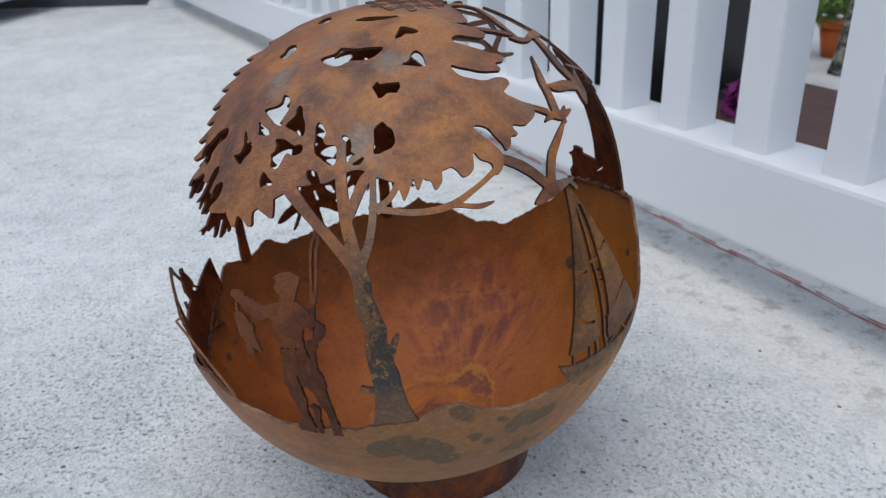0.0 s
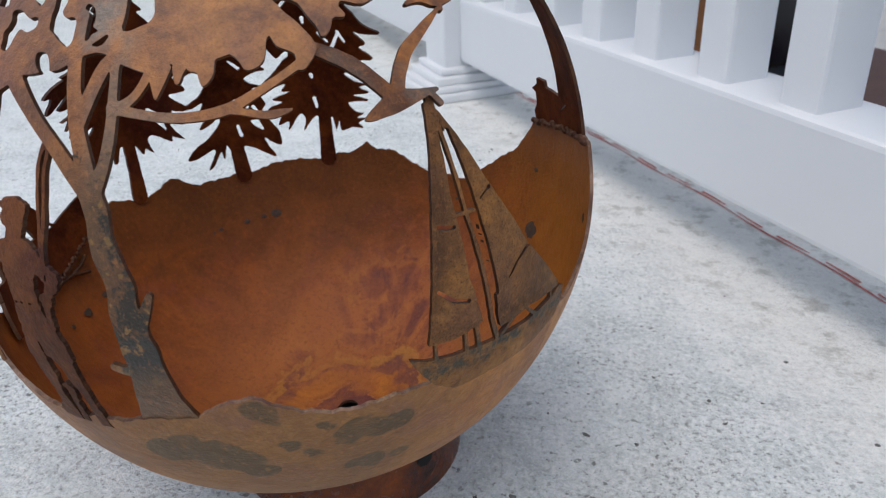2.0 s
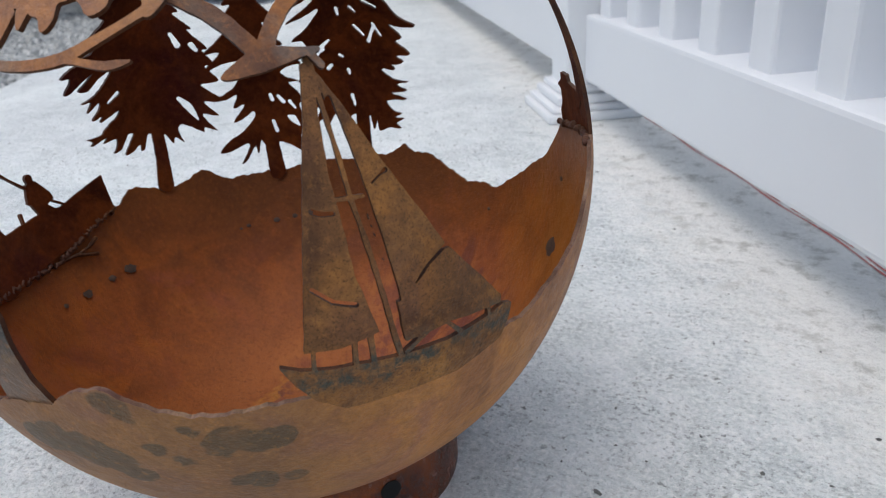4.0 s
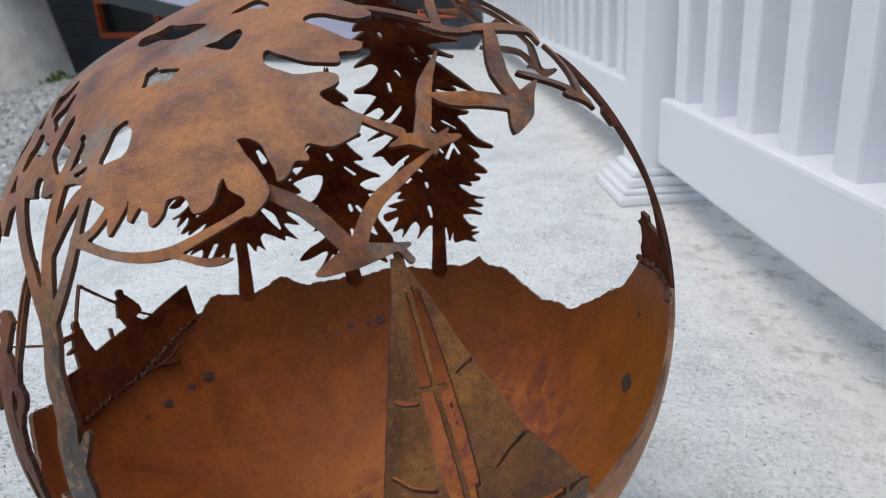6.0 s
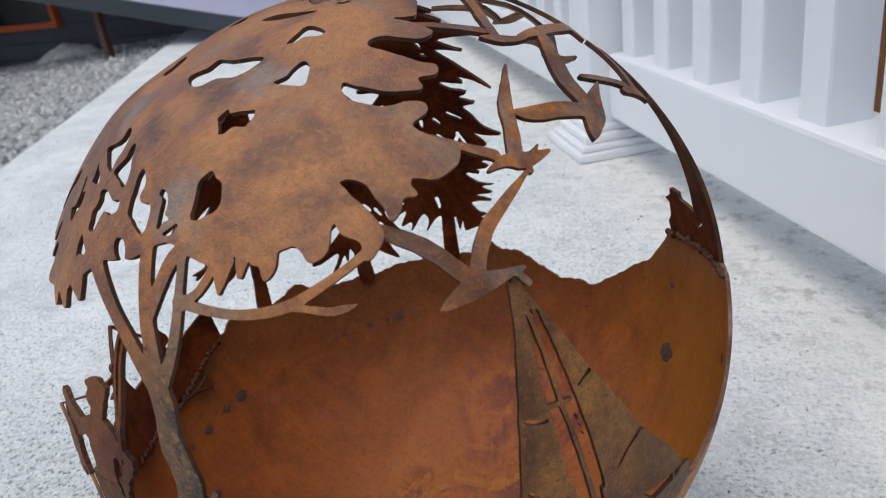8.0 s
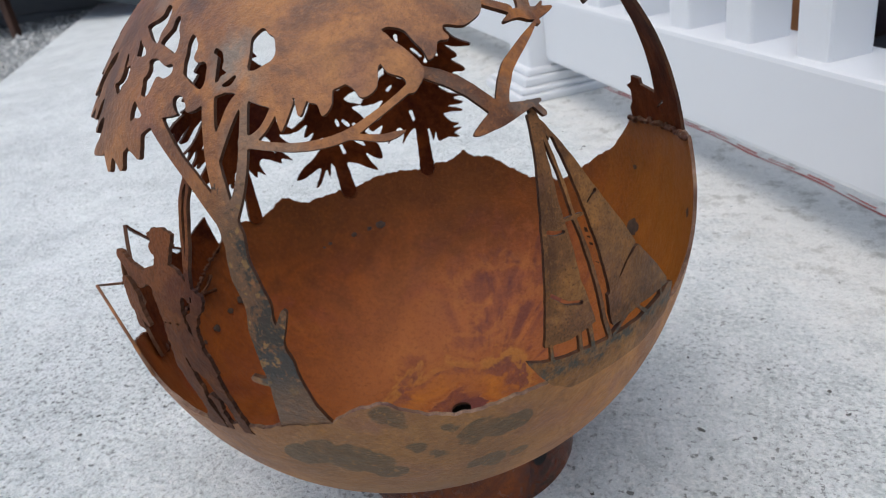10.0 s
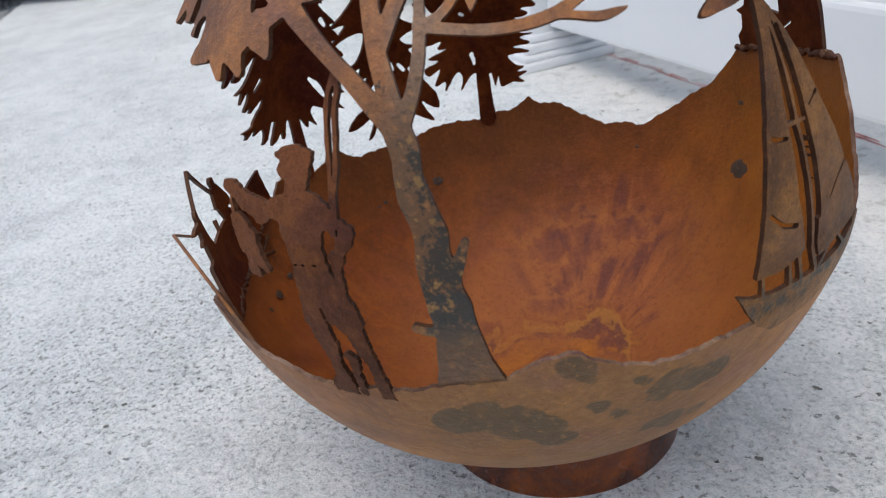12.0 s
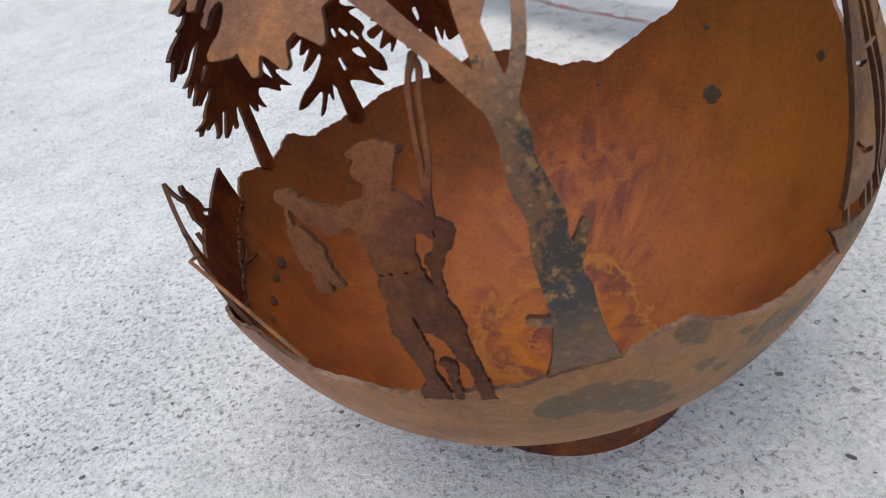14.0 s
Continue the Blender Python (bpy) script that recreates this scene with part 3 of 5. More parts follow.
# ---- setting: ground, slab, fence ----
FD, FN = Vector((-0.468, 0.884, 0)), Vector((0.884, 0.468, 0))


def along(s, w, z=0.0):
    """A place s metres along the fence and w metres across it."""
    p = FD * s + FN * w
    return Vector((p.x, p.y, z))


FTURN = math.degrees(math.atan2(FD.y, FD.x))


def ground_height(w):
    """The ground falls away from the slab on both sides."""
    left = min(max((-1.14 - w) / 3.5, 0), 1)
    right = min(max((w - 0.85) / 1.0, 0), 1)
    return -0.03 - 0.30 * left - 0.22 * right


gw = [-900, -40, -12, -6, -4.8, -4.2, -3.6, -3.0, -2.4, -1.9, -1.5, -1.12, 0.85, 1.2, 1.85, 4, 10, 60, 900]
gs = [-900, -60, -12, -4, 0, 4, 8, 14, 60, 900]
gv = [along(s, w, ground_height(w)) for s in gs for w in gw]
gf = [(a * len(gw) + b, a * len(gw) + b + 1, (a + 1) * len(gw) + b + 1, (a + 1) * len(gw) + b) for a in range(len(gs) - 1) for b in range(len(gw) - 1)]
tagged(raw("ground", gv, [f[::-1] for f in gf], EARTH), "grey gravelly ground round the concrete slab", "ground", kind="structure")

bm = bmesh.new()
box(bm, pose(*along(2.0, -0.135, -0.15), 0, 0, FTURN - 90), 2.01, 22.0, 0.30, 0.006)
slab = tagged(part("pavement", bm, CONCRETE), "pale weathered concrete slab with dark specks and chalk", "pavement", kind="structure")

# the red chalk line along the fence, a little crooked
for base, start, count, gap in ((0.692, -2.0, 220, 1000), (0.700, -0.6, 60, 3)):
    lv, lf = [], []
    for k in range(count):
        s = start + 0.03 * k
        w = base + 0.005 * math.sin(s * 5) + 0.003 * math.sin(s * 23)
        h = 0.0016 + 0.0006 * math.sin(s * 41)
        lv += [along(s, w - h, 0.0012), along(s, w + h, 0.0012)]
        if k and (k * 7) % gap:
            lf.append((2 * k - 2, 2 * k, 2 * k + 1, 2 * k - 1))
    raw("chalk_line", lv, lf, CHALK, slab, "faded red chalk line on concrete")


FENCE = 119.65
ED, EN = Vector((math.cos(radians(FENCE)), math.sin(radians(FENCE)), 0)), Vector((math.sin(radians(FENCE)), -math.cos(radians(FENCE)), 0))


def by_fence(s, w, z=0.0):
    """A place s metres along the fence and w metres out from the ball, the fence standing a little askew on the slab."""
    p = ED * s + EN * w
    return Vector((p.x, p.y, z))


def fence_panel(s0, s1, first):
    """A section between two posts: two rails and square pickets."""
    mid, gap = (s0 + s1) / 2, 0.1547
    ob = thing("picket_fence", by_fence(mid, 0.652, 0), "white vinyl fence panel with square pickets between posts", "fence", "white fence panels", FENCE)
    L = s1 - s0
    for nm, z, h in (("bottom_rail", 0.1545, 0.143), ("top_rail", 0.93, 0.09)):
        bm = bmesh.new()
        box(bm, pose(0, 0, z), L - 0.018, 0.120, h, 0.008)
        part(nm, bm, VINYL, ob)
        for end in (-1, 1):
            bm = bmesh.new()
            box(bm, pose(end * (L / 2 - 0.005), 0, z), 0.010, 0.112, h - 0.008, 0.002)
            part("rail_end", bm, VINYL, ob)
    bm = bmesh.new()
    box(bm, pose(0, 0.003, 0), 0.060, 0.072, 0.72, 0.006)
    one = None
    s = first + gap * math.floor((s1 - 0.03 - first) / gap)
    while s - 0.060 > s0:
        place = pose(s - 0.030 - mid, 0, 0.566)
        if one is None:
            one = part("picket", bm, VINYL, ob)
            one.matrix_local = place
        else:
            c = new("picket", one.data)
            c.parent, c.matrix_local = ob, place
        s -= gap
    return ob


def fence_post(s):
    ob = thing("fence_post", by_fence(s, 0.617, 0), "square white vinyl fence post with a stepped base trim", "fence post", "white fence posts", FENCE)
    bm = bmesh.new()
    box(bm, pose(0, 0, 0.525), 0.126, 0.126, 1.05, 0.006)
    part("shaft", bm, VINYL, ob)
    for w, z0, z1 in ((0.236, 0.0, 0.020), (0.214, 0.020, 0.034), (0.186, 0.034, 0.054), (0.158, 0.054, 0.070)):
        bm = bmesh.new()
        box(bm, pose(0, 0, (z0 + z1) / 2), w, w, z1 - z0, 0.006)
        part("base_trim", bm, VINYL, ob)
    bm = bmesh.new()
    bmesh.ops.create_cone(bm, cap_ends=True, segments=4, radius1=0.106, radius2=0.01, depth=0.05, matrix=pose(0, 0, 1.075, 0, 0, 45))
    part("post_cap", bm, VINYL, ob)
    return ob


POSTS = (-2.16, 1.137, 4.434, 7.731)
for s in POSTS:
    fence_post(s)
for s0, s1 in zip(POSTS, POSTS[1:]):
    fence_panel(s0 + 0.063, s1 - 0.063, 0.880)


# ---- the fire ball ----
ball = thing("fire_ball", (0, 0, 0), "round rusty steel fire ball with cut-out trees and sailboat", "fire pit")

RIM = [(-136, -11.3), (-128, -15.8), (-118, -16.4), (-112, -16.5), (-103, -15.2), (-95, -13.6), (-86, -12.2), (-82.6, -9.4), (-78.5, -8.9), (-75, -11.2),
       (-68, -13.5), (-60, -13.7), (-53, -12.4), (-40, -11.6), (-25, -12.5), (-17.4, -12), (-13.4, -10.4), (-4.8, -6.7), (3.5, 0), (7, 5.5), (12, 5.2),
       (19, 3.2), (28, 2.2), (36, 1.5), (40, -3)]
RIM_BACK = [(44, -8), (48, -10.7), (53, -14.5), (60, -18.7), (70, -19), (76, -16.6), (83.4, -14), (86.5, -13.7), (89.4, -12.1), (93.4, -14.8), (100, -15.8), (113, -16.2),
            (127, -17.9), (137, -17.7), (143, -14.8), (150, -16.7), (155, -16.1), (162, -14.7), (166, -17), (180, -19), (190, -20), (200, -19.5), (208, -17), (216, -13.5)]


def rim_at(az):
    """The bowl's edge, a ridge line of hills, with the torch's fine unevenness."""
    a = (az + 136) % 360 - 136
    pts = RIM + RIM_BACK + [(224, -11.3)]
    base = np.interp(a, [p[0] for p in pts], [p[1] for p in pts])
    r = math.radians(a)
    return base + 0.16 * math.sin(41 * r) + 0.12 * math.sin(97 * r + 1) + 0.10 * math.sin(173 * r + 2) + 0.25 * math.sin(23 * r + 0.5)


def bowl():
    n, rows = 900, 64
    verts, faces, flags = [], [], []
    hx, hy = HOLE[0] / R_IN, HOLE[1] / R_IN
    layers = []
    for r in (R_OUT, R_IN):
        for k in range(rows):
            for c in range(n):
                az = 360 * c / n
                top = rim_at(az)
                el = top + (-87.6 - top) * (k / (rows - 1)) ** 1.15
                q = min(max((-55 - el) / 32.6, 0), 1)
                q = q * q * (3 - 2 * q)
                a, e = radians(az), radians(el)
                d = Vector((math.cos(e) * math.cos(a) + hx * q, math.cos(e) * math.sin(a) + hy * q, math.sin(e))).normalized()
                verts.append(d * (r + 0.0026 * math.exp(-((el + 42) / 15) ** 2)) + Vector((0, 0, ZC)))
    m = rows * n
    for k in range(rows - 1):
        for c in range(n):
            d = (c + 1) % n
            a0, a1, b0, b1 = k * n + c, k * n + d, (k + 1) * n + c, (k + 1) * n + d
            faces.append((a0, b0, b1, a1))
            faces.append((m + a0, m + a1, m + b1, m + b0))
    flags = [True] * len(faces)
    inner = [f % 2 == 1 for f in range(len(faces))]
    base = len(verts)
    for k in (0, rows - 1):
        for r in (0, 1):
            for c in range(n):
                verts.append(verts[r * m + k * n + c])
    for g, flip in ((0, False), (1, True)):
        o = base + g * 2 * n
        for c in range(n):
            d = (c + 1) % n
            f = (o + c, o + d, o + n + d, o + n + c)
            faces.append(f[::-1] if flip else f)
            flags.append(False)
            inner.append(None)
    ob = raw("bowl", verts, faces, RUST_HULL, ball, "deep rusty bowl, orange inside and olive-brown outside", flags)
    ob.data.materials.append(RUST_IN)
    ob.data.materials.append(RUST_RIM)
    ob.data.polygons.foreach_set("material_index", [2 if k is None else int(k) for k in inner])
    return ob


bowl()

# the foot: a rolled strip of steel under the bowl
def foot_ring():
    bm = bmesh.new()
    n, verts = 128, []
    under = lambda p: ZC - math.sqrt(R_OUT ** 2 - p.x ** 2 - p.y ** 2) + 0.0012
    for k in range(n):
        a = 2 * math.pi * k / n
        o, i = (Vector((HOLE[0] + r * math.cos(a), HOLE[1] + r * math.sin(a), 0)) for r in (0.1070, 0.1035))
        verts.append([bm.verts.new(p) for p in (i, o, o + Vector((0, 0, under(o))), i + Vector((0, 0, under(i))))])
    for k in range(n):
        p, q = verts[k], verts[(k + 1) % n]
        for s in range(4):
            bm.faces.new((p[s], q[s], q[(s + 1) % 4], p[(s + 1) % 4]))
    bmesh.ops.recalc_face_normals(bm, faces=bm.faces)
    return part("foot_ring", bm, RUST_FOOT, ball, "dark red rolled steel foot ring")


ring = foot_ring()
# Black disc on the uncut ring, painting in the dark of a vent hole.
bm = bmesh.new()
a = radians(-37)
bmesh.ops.create_cone(bm, cap_ends=True, segments=28, radius1=0.0085, radius2=0.0085, depth=0.0012, matrix=pose(HOLE[0] + 0.1072 * math.cos(a), HOLE[1] + 0.1072 * math.sin(a), 0.0405, 0, 90, -37))
part("vent_hole_disc", bm, VENT_DARK, ring, "black disc standing in for a round vent hole")


def oak(U, V):
    """A broad oak: trunk with two cut stubs, forked limbs, a lobed crown with holes."""
    crown = cutout(U, V, (-9.6, -3.2), (-12.6, -4.2), (-15, -4.6), (-17.6, -3), (-18, -1), (-19.6, 0.5), (-20.2, 4), (-19.0, 7.5), (-18.3, 10.5), (-16.8, 14.5),
                 (-15.3, 18), (-12, 21.5), (-6, 23.5), (0, 25.2), (5, 25.8), (7.2, 23), (7.0, 18.2), (6.6, 14.5), (6.2, 9.8), (7.0, 5), (7.8, 2.4), (7.6, -0.1), (6.5, -1.4), (3.7, -2.4), (2.5, -2.4), (0.9, -3.0), (-1, -2.2),
                 (-2.5, -1.6), (-5, -2.6), (-7, -2.7), (-8.5, -2.6))
    lobes = cutout(U, V, (5, 25.5), (8.0, 23.2), (9.3, 19.7), (8.7, 18.7), (7.8, 18.3), (9.6, 17.9), (11.1, 17.2), (10.9, 16.2), (10.2, 15.8), (8.2, 15.8), (7.1, 14.9), (7.4, 14.1), (9.2, 13.6),
                 (11.0, 13.0), (12.3, 12.9), (12.4, 11.9), (11.4, 11.2), (11.9, 10.4), (11.4, 9.9), (9.7, 9.65), (7.7, 9.9), (6.8, 10.2), (6.7, 9.5), (7.5, 8.5), (9.6, 8.1), (11.5, 8.9), (12.3, 8.9),
                 (12.5, 8.2), (11.8, 6.9), (13.7, 6.2), (14.8, 6.1), (14.9, 4.9), (13.9, 3.6), (12.5, 3.4), (12.4, 2.8), (12.8, 2.3), (12.1, 2.0), (12.1, 1.2), (11.6, 0.5), (11.2, 1.2), (9.8, 2.6),
                 (8.7, 2.8), (8.0, 2.4), (6.5, 2.4), (5.5, 9), (5.5, 15))
    lobes = np.minimum(lobes, cutout(U, V, (7.5, 2.4), (8.4, 2.3), (9.4, 1.5), (10.5, 0.7), (11.1, 0.1), (11.3, -0.5), (10.8, -1.8), (10.3, -1.9), (10.0, -1.0), (8.9, -0.6), (8.3, 0.0), (8.1, -1.7),
                                   (7.3, -2.4), (6.7, -1.9), (6.1, -1.5), (5.3, -1.4), (5.2, -2.8), (4.7, -3.7), (4.3, -2.9), (3.6, -2.6), (3.5, 0.0), (5.0, 2.0))) - 0.06
    below = [((3.2, -2.4, 0.5), (3.1, -3.5, 0.2)),
             ((1.9, -2.7, 0.7), (1.8, -4.6, 0.12)), ((-11.5, -4, 0.95), (-11.1, -5.0, 0.35)), ((-14, -4.3, 0.9), (-13.6, -5.4, 0.35)),
             ((-15.6, -4.2, 0.8), (-15.6, -5.2, 0.3)), ((-17, -3, 1.0), (-18.5, -3.3, 0.3)), ((-17.4, -1, 0.9), (-18.4, -1.3, 0.3))]
    left = [((-18.2, 0.4, 0.8), (-19.6, 0.2, 0.3)), ((-19.2, 2, 0.8), (-21.6, 1, 0.2)), ((-19.2, 4, 0.8), (-21.8, 3.4, 0.25)), ((-18.8, 6, 0.8), (-21.3, 5.4, 0.2)),
            ((-18.5, 8, 0.8), (-20.3, 7.4, 0.2)), ((-18, 10, 0.8), (-20, 9.4, 0.2)), ((-17.4, 12, 0.8), (-19.2, 11.8, 0.2)), ((-16.7, 14.5, 0.8), (-18.4, 14.4, 0.2)),
            ((-15.8, 17, 0.8), (-17.4, 17, 0.2)), ((-13.8, 19.5, 0.8), (-15.2, 20, 0.2))]
    crown = np.minimum.reduce([crown, lobes] + [cap(U, V, a, b) for a, b in below + left]) + waver(U, V, 0.55, 0.07)
    holes = [cutout(U, V, (-12.1, 14.4), (-11.6, 14.9), (-11.5, 15.9), (-11.0, 16.2), (-10.3, 15.9), (-10.1, 14.9), (-10.5, 14.0), (-11.0, 13.5), (-11.7, 13.9)), cutout(U, V, (-8.5, 20.0), (-7.6, 21.3), (-6.8, 20.9), (-6.9, 19.8)),
             cutout(U, V, (-3.6, 18.6), (-2.6, 19.4), (-0.9, 19.2), (1.4, 19.2), (0.3, 18.5), (-1.4, 18.2)),
             cutout(U, V, (-6.7, 11.8), (-6.2, 12.3), (-5.2, 12.6), (-4.7, 13.4), (-3.9, 13.2), (-2.8, 13.0), (-1.5, 13.0), (-0.1, 12.9), (-0.7, 11.8), (-1.6, 11.0), (-2.8, 11.0), (-3.6, 10.9), (-4.8, 10.4), (-5.9, 10.8)),
             cutout(U, V, (1.8, 10.0), (2.5, 10.7), (2.8, 11.9), (3.3, 12.3), (3.9, 11.5), (4.2, 9.9), (3.7, 9.6), (2.8, 9.8)), cutout(U, V, (1.0, 14.3), (1.2, 15.3), (1.6, 16.6), (2.7, 16.4), (3.6, 15.7), (3.0, 15.2), (2.1, 15.1), (1.6, 14.5))]
    fine = [poly(U, V, (-1.0, 6.8), (-0.55, 7.6), (-0.3, 7.2), (0.4, 7.3), (1.5, 7.4), (1.65, 6.8), (1.3, 6.1), (0.5, 6.1), (0.0, 5.6), (-0.4, 5.5), (-0.6, 6.2)),
            cutout(U, V, (-11.8, 5.7), (-11.9, 6.0), (-11.3, 6.1), (-10.5, 6.2), (-10.0, 6.5), (-9.9, 7.3), (-9.3, 6.8), (-9.2, 5.9), (-9.4, 5.1), (-9.8, 4.5), (-9.9, 3.7), (-10.6, 4.2), (-11.2, 4.9)),
            cutout(U, V, (-9.4, 3.6), (-8.9, 4.1), (-8.4, 4.6), (-8.2, 5.5), (-7.8, 5.4), (-7.7, 4.5), (-7.4, 3.4), (-7.4, 2.8), (-7.7, 2.3), (-8.4, 2.9)),
            cutout(U, V, (-10.4, 2.3), (-9.7, 2.3), (-8.8, 1.6), (-8.4, 1.3), (-7.7, 1.3), (-7.7, 0.6), (-8.4, 0.4), (-9.0, 0.7), (-9.4, 0.6), (-9.8, 0.0), (-10.3, -0.6), (-10.9, -0.3), (-10.8, 0.3), (-10.9, 0.9), (-10.5, 1.1), (-10.3, 1.7)),
            poly(U, V, (-12.5, 4.8), (-11.9, 4.1), (-11.3, 3.5), (-11.2, 3.1), (-11.6, 3.0), (-12.4, 3.4)),
            cutout(U, V, (-14.1, 4.2), (-13.8, 3.4), (-13.8, 2.7), (-13.3, 2.7), (-13.2, 1.9), (-13.6, 1.5), (-14.1, 1.2), (-14.6, 0.7), (-15.1, 1.3), (-15.4, 1.8), (-14.8, 1.8), (-14.3, 2.1), (-14.2, 2.8), (-14.2, 3.5)),
            cutout(U, V, (-16.5, 5.1), (-16.9, 5.4), (-17.6, 5.4), (-18.4, 5.0), (-19.2, 4.5), (-20.0, 4.1), (-20.4, 3.3), (-19.5, 1.9), (-19.1, 2.2), (-18.7, 3.0), (-18.2, 3.5), (-17.5, 4.0), (-16.7, 4.3)),
            cutout(U, V, (-17.4, 1.1), (-17.5, 0.5), (-18.0, -0.2), (-18.6, -0.7), (-19.4, -1.1), (-19.7, -0.9), (-19.1, -0.3), (-18.5, 0.4), (-18.0, 1.0)),
            cutout(U, V, (-16.8, -0.8), (-16.8, -1.2), (-17.2, -1.9), (-17.8, -2.4), (-18.6, -2.7), (-19.1, -2.3), (-18.4, -1.8), (-18.0, -1.1), (-17.3, -0.7)),
            cutout(U, V, (-11.7, -0.7), (-11.2, -1.4), (-10.7, -2.0), (-11.1, -2.1), (-11.6, -2.0), (-12.0, -2.2), (-12.1, -1.8), (-12.0, -1.3)),
            cutout(U, V, (-6.0, 3.4), (-5.4, 2.5), (-5.6, 1.4), (-5.2, 0.9), (-4.5, 0.9), (-4.3, 0.0), (-4.7, -1.1), (-5.8, -0.2), (-6.4, 0.5), (-6.3, 2.1), (-6.2, 3.0)),
            cutout(U, V, (-3.7, 1.8), (-3.1, 1.4), (-2.9, 0.6), (-3.0, 0.1), (-2.6, -0.2), (-3.0, -0.3), (-3.2, -0.8), (-3.5, -0.6), (-3.6, 0.8)),
            cutout(U, V, (-7.1, -1.3), (-6.3, -1.5), (-5.9, -2.3), (-6.0, -3.0), (-6.5, -2.7), (-7.0, -2.1)),
            cutout(U, V, (-0.75, -0.25), (-0.75, 1.0), (-0.75, 2.1), (-0.1, 2.85), (0.35, 2.4), (0.8, 2.1), (1.05, 1.2), (0.9, 0.5), (0.45, 0.1)),
            flow(U, V, (-2.75, -1.15, 0.08), (-2.3, -1.0, 0.16), (-1.85, -0.6, 0.10))]
    cut = np.minimum.reduce(holes) + waver(U, V, 0.42, 0.05, 1.0)
    cut = np.minimum(cut, np.minimum.reduce(fine) - 0.05 + waver(U, V, 0.35, 0.05, 3.0))
    crown = np.maximum(crown, -cut)
    limbs = [flow(U, V, (-3.2, -10.2, 0.75), (-4.1, -9.2, 0.60), (-5.4, -7.5, 0.52), (-6.9, -5.7, 0.50), (-8.7, -3.2, 0.66), (-9.2, -2.0, 0.8)),
             flow(U, V, (-2.9, -10.2, 0.75), (-3.3, -7.9, 0.60), (-3.65, -6.0, 0.55), (-3.9, -2.3, 0.50), (-3.75, 1, 0.36)),
             flow(U, V, (-3.5, -6.2, 0.5), (-2.4, -3.9, 0.46), (-1.7, -2.6, 0.48), (-0.9, -1.9, 0.5)), flow(U, V, (-2.4, -10.2, 0.5), (-1.65, -8.6, 0.40), (-1.15, -6.4, 0.36), (-1, -3.7, 0.28), (-1, -2.2, 0.3)),
             flow(U, V, (-1.1, -5.4, 0.34), (0.2, -4.7, 0.27), (0.9, -3.8, 0.27), (1.3, -3.0, 0.3)),
             flow(U, V, (-1.1, -5.2, 0.36), (0.6, -5.55, 0.30), (2.6, -5.75, 0.30), (4.6, -5.55, 0.32), (6.4, -4.95, 0.34), (8.0, -3.8, 0.28), (9.3, -2.7, 0.25), (10.3, -1.7, 0.28)),
             flow(U, V, (5.8, -5.1, 0.26), (7, -5.1, 0.20), (8.6, -5.15, 0.25), (9.5, -4.9, 0.22), (10.2, -4.6, 0.06)),
             flow(U, V, (-0.5, -19.4, 0.6), (0.0, -18.6, 0.42), (0.5, -17.4, 0.26)), flow(U, V, (-1.8, -23.2, 0.4), (-2.8, -23.1, 0.32), (-3.5, -22.9, 0.30))]
    trunk = cutout(U, V, (-3.4, -29.6), (-2.9, -27.7), (-2.4, -25.0), (-2.2, -23.0), (-2.4, -21.6), (-2.6, -20.1), (-2.75, -18.6), (-2.7, -16.7), (-3.1, -15.4), (-3.35, -14.3), (-3.35, -12.3), (-3.6, -11.0), (-4.0, -9.8),
                   (-2.0, -9.9), (-2.0, -10.6), (-1.6, -11.6), (-1.6, -12.9), (-1.35, -14.1), (-0.85, -15.5), (-0.5, -16.6), (-0.45, -18.2), (0.0, -19.3), (0.05, -20.2), (0.45, -21.1), (0.7, -22.6), (1.0, -24.1), (1.7, -26.2), (2.4, -27.8), (2.9, -29.6))
    return np.minimum.reduce([crown, trunk + waver(U, V, 0.5, 0.04, 2.0)] + limbs)


def crown_skin(u, v):
    """The crown lies on the ball and flattens a little towards the top."""
    d = onball(u, v, -90, 40, np.ones_like(u)) - np.array([0, 0, ZC])
    el = np.degrees(np.arcsin(np.clip(d[..., 2], -1, 1)))
    q = np.clip((el - 48) / 16, 0, 1)
    bow = np.interp(v, [-29.6, -23, -17, -10, -3], [0.0, -0.0014, -0.0048, -0.0028, 0.0])
    return R_OUT - 0.0005 + 0.0013 * np.clip((v + 28.0) / 2.5, 0, 1) - 0.0054 * q * q * (3 - 2 * q) + bow


tree = plate("oak_tree", oak, (-90, 40), (-24, 16, -30.5, 26.5), 0.15, RUST_SKIN, ball, "brown steel oak with a lobed crown full of holes", crown_skin)
tree.data.materials.append(RUST_BARK)
for face in tree.data.polygons:
    if face.material_index == 0 and face.center.z < 0.398:
        face.material_index = 2


